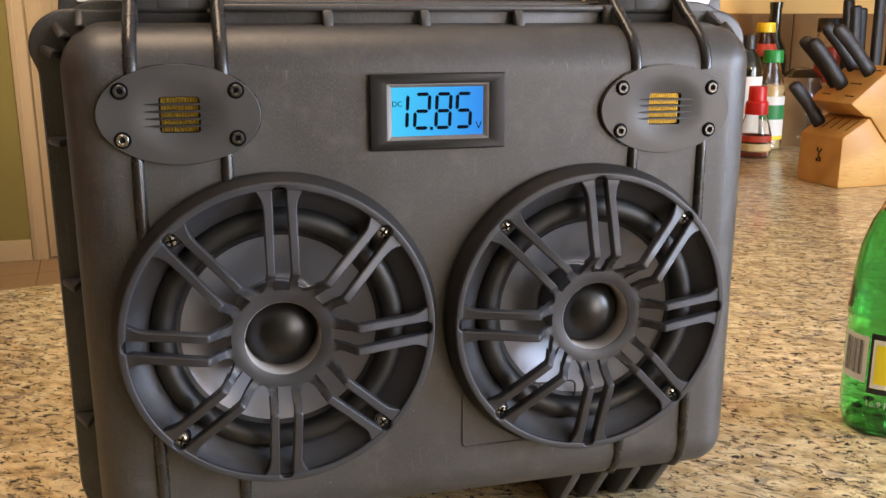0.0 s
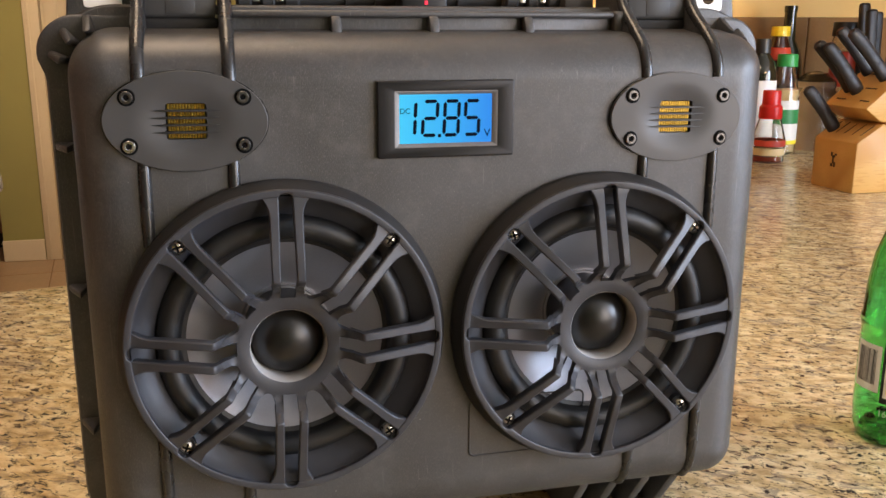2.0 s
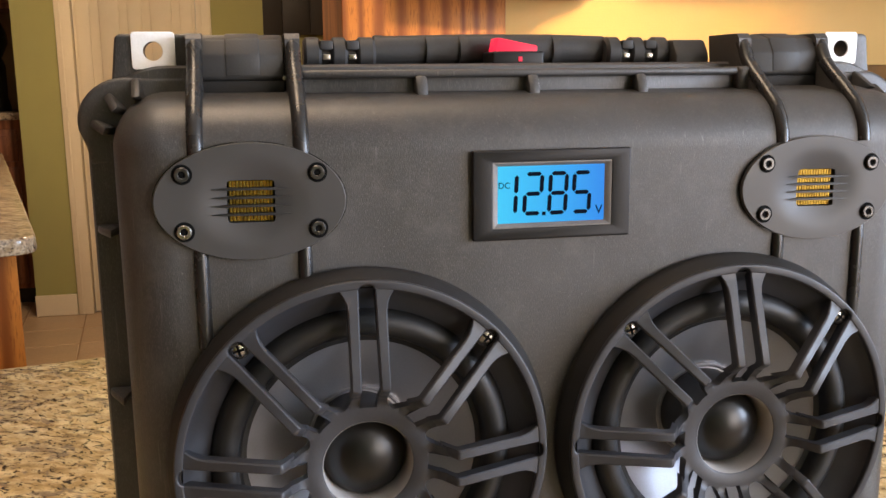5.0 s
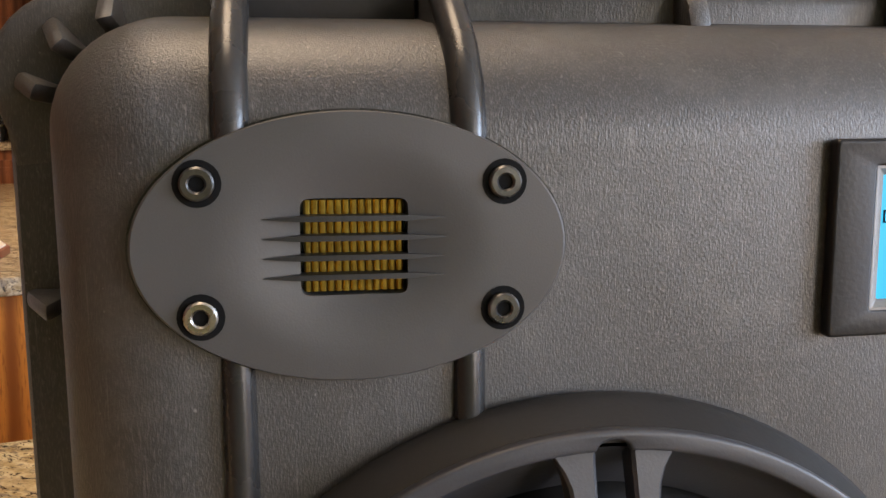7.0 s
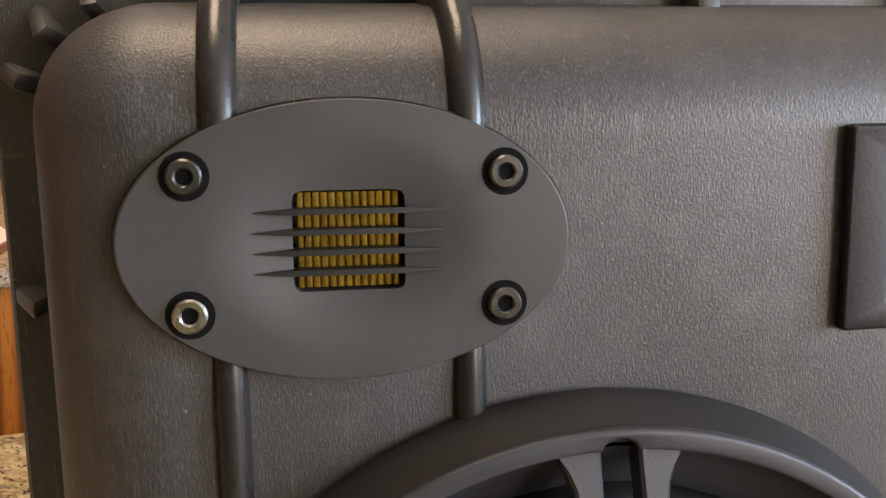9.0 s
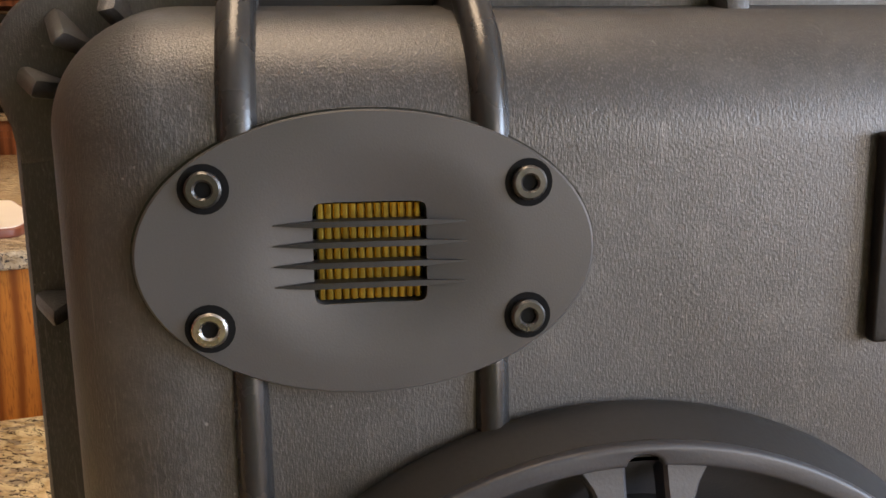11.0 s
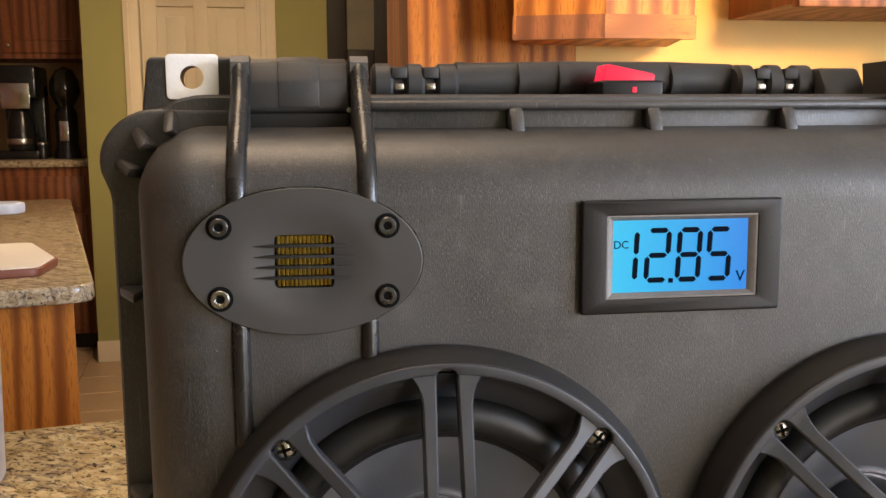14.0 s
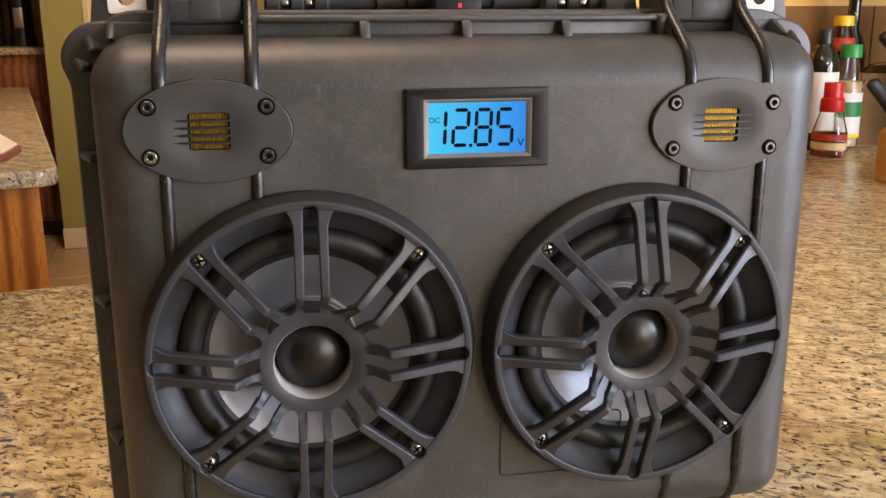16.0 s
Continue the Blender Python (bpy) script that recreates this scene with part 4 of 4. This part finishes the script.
for z0, z1 in ((0.01, 0.22), (0.86, 1.0), (1.88, 2.02)):
    obj("rail", box(0.15, 0.645, 0.0165, 0.0305, z0, z1, 0.004), CREAM, dr)
for x0, x1 in ((0.20, 0.31), (0.48, 0.60)):
    for z0, z1 in ((0.27, 0.81), (1.05, 1.83)):
        obj("door_panel", box(x0, x1, 0.018, 0.031, z0, z1, 0.006), CREAM, dr)
for x0, x1 in ((-0.03, 0.055), (0.735, 0.82)):
    cas = obj("casing", box(x0, x1, -0.018, 0.06, 0.0, 2.10, 0.004), CREAM, dr)
    obj("casing_bead", box(x0 + 0.02, x0 + 0.032, -0.024, -0.016, 0.0, 2.09, 0.003), CREAM, cas)
obj("casing", box(-0.03, 0.82, -0.019, 0.06, 2.04, 2.12, 0.004), CREAM, dr)
setting("baseboard", box(-1.279, -1.067, WALL_Y - 0.014, WALL_Y - 0.001, FLOOR, FLOOR + 0.115, 0.004), CREAM, "cream painted baseboard", "baseboard")
setting("baseboard_long", box(-0.285, 0.2, WALL_Y - 0.014, WALL_Y - 0.001, FLOOR, FLOOR + 0.115, 0.004), CREAM, "cream painted baseboard", "baseboard")

# framed picture on the far wall
pf = thing("picture_frame", (0.203, WALL_Y, 1.427), "wide black picture frame with a dull mat, on the wall", "picture")
pf.scale = (1.09, 1, 1.09)
for x0, x1, z0, z1 in ((-0.20, -0.105, 0, 0.6), (0.03, 0.16, 0, 0.6), (-0.105, 0.03, 0, 0.17), (-0.105, 0.03, 0.47, 0.6)):
    obj("frame_bar", box(x0, x1, -0.03, -0.001, z0, z1, 0.005), DARKFRAME, pf)
obj("mat", box(-0.105, 0.03, -0.012, -0.004, 0.17, 0.47), MATBOARD, pf, False)

# ---------------- wall with the backsplash ----------------
W2 = 2.02
w = bmesh.new()
box(0.50, 3.0, W2, W2 + 0.1, FLOOR, 2.45, bm=w)
setting("wall_counter", w, TAN, "tan textured wall above the counter", "wall")
pt = thing("pantry_cabinet", (0.111, 1.95, FLOOR), "tall oak pantry cabinet with a grained side", "cabinet")
obj("side_panel", box(0.0, 0.426, 0.0, 0.02, 0.0, 2.3, 0.002), OAK, pt, False)
obj("body", box(0.004, 0.424, 0.022, 0.6, 0.0, 2.3), CHERRY, pt, False)
cu = thing("corner_wall_cabinet", (0.508, 1.63, 1.388), "oak wall cabinet over the counter", "cabinet")
cu.scale = (1.03, 1.03, 1.03)
obj("body", poly_slab([(0.0, 0.0), (0.198, 0.005), (0.27, 0.335), (-0.10, 0.335), (-0.185, 0.055)], 0.012, 0.95, 0.0), OAK, cu, False)
obj("bottom_rail", poly_slab([(-0.003, -0.003), (0.201, 0.002), (0.201, 0.02), (0.0, 0.02)], 0.0, 0.05, 0.0), OAKX, cu, False)
# darker wood here carries the shade of the side turned from the lamp
obj("side_rail", poly_slab([(-0.003, -0.002), (-0.003, 0.02), (-0.18, 0.075), (-0.188, 0.056)], 0.0, 0.05, 0.0), CHERRY, cu, False)
u2 = thing("far_wall_cabinet", (0.970, 1.656, 1.464), "dark oak wall cabinet along the counter", "cabinet")
obj("body", box(0.0, 1.2, 0.0, 0.36, 0.01, 0.9), CHERRY, u2, False)
obj("bottom_rail", box(-0.004, 1.2, -0.004, 0.03, 0.0, 0.04, 0.003), CHERRY, u2)

# ---------------- things on the counter ----------------


def on_counter(name, x, y, label, category, turn=0.0, group=""):
    return thing(name, (x, y, TOP), label, category, group, turn)


# grey canister with lugs
can = on_counter("canister", -0.558, 0.560, "plain grey plastic canister with rim lugs, open at the top", "canister")
obj("body", lathe([(0.0, 0.004), (0.0, 0.0), (0.116, 0.0), (0.121, 0.006), (0.126, 0.276), (0.130, 0.277), (0.131, 0.283), (0.124, 0.285), (0.120, 0.275), (0.114, 0.012), (0.0, 0.010)], 72), GREYPLASTIC, can)
for a in (8, 188):
    lug = rounded([(0.118, -0.022), (0.148, -0.020), (0.156, 0.0), (0.148, 0.020), (0.118, 0.022)], 0.010, 5)
    obj("lug", turned(poly_slab(lug, 0.262, 0.272, 0.002), Matrix.Rotation(radians(a), 4, "Z")), GREYPLASTIC, can)

# green water bottle
gb = on_counter("water_bottle", 0.4225, 0.103, "green plastic water bottle, partly empty", "bottle", turn=8)
prof = [(0.0, 0.006), (0.012, 0.003), (0.022, 0.0), (0.029, 0.003), (0.0325, 0.012), (0.0335, 0.03), (0.0335, 0.10), (0.0345, 0.102), (0.0345, 0.108), (0.0335, 0.11), (0.0325, 0.135), (0.029, 0.16), (0.022, 0.182), (0.0135, 0.198), (0.0125, 0.205), (0.0125, 0.215)]
obj("body", lathe(prof + [(0.0118, 0.215), (0.0118, 0.204), (0.0214, 0.181), (0.0283, 0.1595), (0.0318, 0.1348), (0.0327, 0.10), (0.0327, 0.03), (0.0316, 0.013), (0.0285, 0.0045), (0.0, 0.0075)], 48), GREENGLASS, gb)
obj("cap", lathe([(0.0, 0.235), (0.012, 0.235), (0.0142, 0.232), (0.0145, 0.214), (0.0130, 0.213)], 28), GREENCAP, gb)
for a in range(5):
    obj("base_lobe", shift(turned(lathe([(0.0, 0.0), (0.007, 0.002), (0.009, 0.009), (0.004, 0.018), (0.0, 0.02)], 12), Matrix.Identity(4)), 0.019 * math.cos(a * 1.2566), 0.019 * math.sin(a * 1.2566), 0.0006), GREENGLASS, gb)


def wrap(r, a0, a1, z0, z1, n=10):
    return lathe([(r, z0), (r, z1)], n, "z", (a0, a1))


lab = obj("label", wrap(0.0338, 150, 196, 0.048, 0.088), LABELWHITE, gb, label="pale label with a bar pattern")
random.seed(5)
ang = 156.0
while ang < 190:
    wd = random.choice((0.7, 1.1, 1.8))
    obj("bar", wrap(0.03395, ang, ang + wd, 0.054, 0.084, 1), PRINT, lab)
    ang += wd + random.choice((0.7, 1.1, 1.5))
l2 = obj("logo_label", wrap(0.03385, 199, 262, 0.040, 0.092), PRINT, gb, label="black, white and yellow label panel")
obj("logo_field", wrap(0.0340, 203, 258, 0.045, 0.087), LABELWHITE, l2)
obj("logo_patch", wrap(0.03415, 207, 254, 0.049, 0.083), LABELYELLOW, l2)
vt = letters("16.9 F", 0.0075)
for v in vt.verts:
    a = radians(214) + v.co.x / 0.0340
    v.co = (0.0340 * math.cos(a), 0.0340 * math.sin(a), 0.031 + v.co.z)
obj("volume_mark", vt, LABELWHITE, gb, False)


def bottle(name, x, y, body, body_mat, label, cap=None, cap_mat=None, bands=(), fill=None, fill_mat=None):
    b = on_counter(name, x, y, label, "bottle", group="bottles beside the knife block")
    b.scale = (1.15, 1.15, 1.15)
    if body_mat is CLEAR:
        body = body[1:-1] + [(max(r - 0.0022, 0.001), z + (0.003 if k == len(body) - 3 else 0.0)) for k, (r, z) in enumerate(reversed(body[1:-1]))]
    obj("body", lathe(body, 36), body_mat, b)
    if fill:
        obj("contents", lathe(fill, 32), fill_mat, b)
    if cap:
        obj("cap", lathe(cap, 28), cap_mat, b)
    for nm, r, z0, z1, mt in bands:
        obj(nm, lathe([(r - 0.0012, z0), (r, z0 + 0.0008), (r, z1 - 0.0008), (r - 0.0012, z1)], 36), mt, b)
    return b


def capshape(r, z0, z1):
    return [(r - 0.001, z0), (r, z0 + 0.001), (r * 0.97, z1 - 0.003), (r * 0.9, z1), (0.0, z1)]


bottle("shaker_bottle", 1.254, 1.591, [(0.0, 0.001), (0.033, 0.0), (0.036, 0.004), (0.036, 0.052), (0.031, 0.070), (0.022, 0.102), (0.021, 0.106), (0.0, 0.107)], CLEAR, "small glass sauce bottle with a red cap and banded label",
       [(0.0245, 0.096), (0.0255, 0.099), (0.0245, 0.122), (0.0200, 0.127), (0.0195, 0.155), (0.018, 0.158), (0.0, 0.158)], REDCAP, (("label_band", 0.0368, 0.036, 0.050, LABELRED), ("label_band", 0.0368, 0.016, 0.032, LABELCREAM)),
       [(0.0, 0.003), (0.030, 0.003), (0.0305, 0.014), (0.0, 0.015)], SPICE)
soy = bottle("soy_sauce_bottle", 1.414, 1.820, [(0.0, 0.0), (0.031, 0.0), (0.033, 0.004), (0.033, 0.20), (0.030, 0.225), (0.020, 0.262), (0.017, 0.275), (0.0, 0.276)], SOY, "dark soy sauce bottle with a yellow cap and red label",
       capshape(0.0225, 0.272, 0.295), YELLOWCAP, (("front_label", 0.0338, 0.06, 0.15, LABELCREAM),))
obj("neck_label", lathe([(0.0313, 0.2150), (0.0321, 0.2155), (0.0308, 0.2255), (0.0252, 0.2450), (0.0247, 0.2455)], 36), LABELRED, soy)
bottle("green_cap_bottle", 1.392, 1.742, [(0.0, 0.0), (0.031, 0.0), (0.033, 0.004), (0.033, 0.13), (0.028, 0.16), (0.019, 0.195), (0.017, 0.205), (0.0, 0.206)], CLEAR, "clear juice bottle with a green cap and white label",
       capshape(0.024, 0.203, 0.232), GREENCAP, (("label_band", 0.0338, 0.025, 0.125, LABELWHITE), ("fruit_mark", 0.0342, 0.070, 0.105, LABELGREEN), ("label_edge", 0.0343, 0.022, 0.032, LABELYELLOW)),
       [(0.0, 0.003), (0.030, 0.003), (0.030, 0.15), (0.0, 0.151)], LABELCREAM)
bottle("wine_bottle", 1.492, 1.896, [(0.0, 0.0), (0.036, 0.0), (0.038, 0.004), (0.038, 0.20), (0.030, 0.235), (0.016, 0.262), (0.0145, 0.33), (0.016, 0.331), (0.016, 0.345), (0.0, 0.346)], DARKGLASS, "tall dark glass wine bottle")
bottle("oil_bottle", 1.287, 1.700, [(0.0, 0.0), (0.033, 0.0), (0.035, 0.004), (0.035, 0.19), (0.028, 0.215), (0.015, 0.235), (0.0145, 0.25), (0.0, 0.251)], DARKGLASS, "dark oil bottle with a black cap and white label",
       capshape(0.0175, 0.235, 0.268), BLACKCAP, (("label_band", 0.0357, 0.04, 0.175, LABELWHITE),))
bottle("spice_shaker", 1.619, 1.815, [(0.0, 0.0), (0.028, 0.0), (0.030, 0.004), (0.030, 0.26), (0.026, 0.275), (0.0, 0.276)], CLEAR, "clear spice shaker with a black cap",
       capshape(0.031, 0.272, 0.306), BLACKCAP, (("label_band", 0.0308, 0.15, 0.235, LABELRED),))
jar = on_counter("glass_jar", 1.519, 1.788, "clear glass jar with a rounded lid", "jar")
jar.scale = (1.15, 1.15, 1.15)
obj("body", lathe([(0.0, 0.0), (0.05, 0.0), (0.055, 0.01), (0.055, 0.13), (0.045, 0.15), (0.0, 0.152)], 32), CLEAR, jar)
obj("lid", lathe([(0.047, 0.15), (0.048, 0.165), (0.025, 0.185), (0.0, 0.19)], 28), CLEAR, jar)
uh = on_counter("utensil_holder", 1.667, 1.695, "black utensil holder with upright handles", "holder")
uh.scale = (1.15, 1.15, 1.15)
obj("holder", lathe([(0.0, 0.0), (0.075, 0.0), (0.078, 0.005), (0.08, 0.17), (0.074, 0.172), (0.072, 0.01), (0.0, 0.008)], 32), BLACKAPPL, uh)
for x, y, h, tl in ((-0.048, -0.02, 0.335, -4), (-0.012, -0.035, 0.36, -1), (0.022, -0.025, 0.345, 3), (0.045, 0.01, 0.35, 5), (0.0, 0.035, 0.33, -2), (-0.035, 0.03, 0.35, -3)):
    obj("utensil_handle", turned(box(-0.013, 0.013, -0.009, 0.009, 0.02, h, 0.007, 3), Matrix.Translation((x, y, 0)) @ Matrix.Rotation(radians(tl), 4, "Y")), HANDLE, uh)

# knife block: foot with small slots and a leaning slab
KB = pose(1.153, 1.191, TOP, 0, 0, 2) @ Matrix.Diagonal((1.100, 1.100, 1.100, 1))
kb = thing("knife_block", (1.153, 1.191, TOP), "pale beech knife block with a leaning slab", "knife block", turn=2)
kb.matrix_basis = KB


def side_slab(profile, y0, y1, bevel):
    bm = slab([(a, b) for a, b in profile], y0, y1, bevel)
    for v in bm.verts:
        v.co = (v.co.y, v.co.x, v.co.z)
    return bm


obj("foot_block", side_slab([(0.0, 0.0), (0.0, 0.096), (0.012, 0.104), (0.058, 0.132), (0.135, 0.045), (0.150, 0.0)], -0.061, 0.061, 0.003), MAPLE, kb)
obj("slab_block", side_slab([(0.046, 0.136), (0.012, 0.160), (0.100, 0.230), (0.250, 0.0), (0.155, 0.0), (0.137, 0.046), (0.060, 0.134)], -0.0605, 0.0605, 0.003), MAPLE, kb)
tn = math.atan2(0.070, 0.088)


def on_top(u, v, h=0.0):
    """A place on the slab's slotted face: u up the face, v across it."""
    return Vector((0.012 + u * math.cos(tn) - h * math.sin(tn), v, 0.160 + u * math.sin(tn) + h * math.cos(tn)))


for u, v, l in ((0.020, -0.035, 0.024), (0.020, 0.030, 0.024), (0.055, -0.018, 0.03), (0.055, 0.035, 0.026), (0.095, -0.03, 0.03), (0.095, 0.02, 0.03)):
    m = Matrix.Translation(on_top(u, v)) @ Matrix.Rotation(-tn, 4, "Y")
    obj("slot", turned(box(-0.0014, 0.0014, -l / 2, l / 2, -0.0005, 0.0006), m), SLOT, kb, False)
for k in range(5):
    obj("slot", turned(box(-0.018, 0.018, -0.001, 0.001, -0.0004, 0.0006), Matrix.Translation((0.034, -0.045 + 0.0225 * k, 0.1175)) @ Matrix.Rotation(-math.atan2(0.028, 0.046), 4, "Y")), SLOT, kb, False)
mark = bmesh.new()
for x0, x1, z0, z1 in ((-0.008, -0.003, 0.066, 0.070), (-0.004, 0.004, 0.062, 0.066), (-0.001, 0.003, 0.050, 0.064), (0.003, 0.008, 0.064, 0.072), (-0.006, -0.001, 0.044, 0.053), (0.002, 0.008, 0.044, 0.050)):
    box(-0.0006, 0.0004, x0, x1, z0, z1, bm=mark)
obj("burnt_mark", mark, SLOT, kb, False)


def knife(u, v, length, tilt, on_foot=False):
    kn = thing("kitchen_knife", (0, 0, 0), "black riveted knife handle standing in the block", "knife", "knives in the block")
    if on_foot:
        p, lean = Vector((0.026, v, 0.114)), radians(-36)
    else:
        p, lean = on_top(u, v), -tn + radians(tilt)
    kn.matrix_basis = KB @ Matrix.Translation(p) @ Matrix.Rotation(lean, 4, "Y")
    w, d = 0.0092, 0.0138
    rings = []
    for t, kx, ky in ((-0.004, 0.75, 0.8), (0.0, 1.0, 1.05), (0.012, 1.05, 1.10), (0.03, 0.95, 0.88), (length * 0.55, 0.95, 0.98), (length * 0.85, 0.98, 1.05), (length * 0.96, 0.9, 1.0), (length, 0.55, 0.62)):
        rings.append([(d * kx * math.cos(a * math.pi / 8) - 0.10 * t * t / length, w * ky * math.sin(a * math.pi / 8), t) for a in range(16)])
    h = obj("handle", loft(rings), HANDLE, kn)
    for t in (0.3, 0.55, 0.8):
        obj("rivet", shift(lathe([(0.0, 0.0), (0.0022, 0.0), (0.0022, 0.0008), (0.0, 0.001)], 10, "y"), 0, -w * 0.93, length * t), HANDLE, h)
    return kn


knife(0.050, 0.035, 0.122, 0)
knife(0.045, 0.010, 0.118, 2)
knife(0.100, 0.035, 0.112, 1)
knife(0.088, -0.022, 0.122, -1)
knife(0.0, 0.040, 0.105, 0, True)

# ---------------- tiles, piece by piece ----------------
bs = tagged(new("backsplash"), "square tan wall tiles above the counter", "backsplash", "", "structure")
bs.matrix_basis = pose(0.53, W2, TOP)
tile = box(-0.1815, 0.1815, -0.009, -0.001, -0.1815, 0.1815, 0.002, 1)
tme = bpy.data.meshes.new("wall_tile")
tile.to_mesh(tme)
tile.free()
tme.materials.append(SPLASH)
for i in range(6):
    o = new("wall_tile", tme)
    o.parent = bs
    o.location = (0.185 + 0.367 * i, 0, 0.1845)
obj("grout_bed", box(0.0, 2.20, -0.0035, -0.0005, 0.0, 0.366), GROUT, bs, False)
floor_ob = bpy.data.objects["floor"]
tile = box(-0.1495, 0.1495, -0.1495, 0.1495, -0.008, 0.004, 0.003, 1)
fme = bpy.data.meshes.new("floor_tile")
tile.to_mesh(fme)
tile.free()
fme.materials.append(TILE)
for i in range(9):
    for j in range(19):
        o = new("floor_tile", fme)
        o.parent = floor_ob
        o.matrix_basis = Matrix.Rotation(radians(6), 4, "Z") @ Matrix.Translation((-1.9 + 0.305 * i, 0.6 + 0.305 * j - 0.8, FLOOR - 0.004))
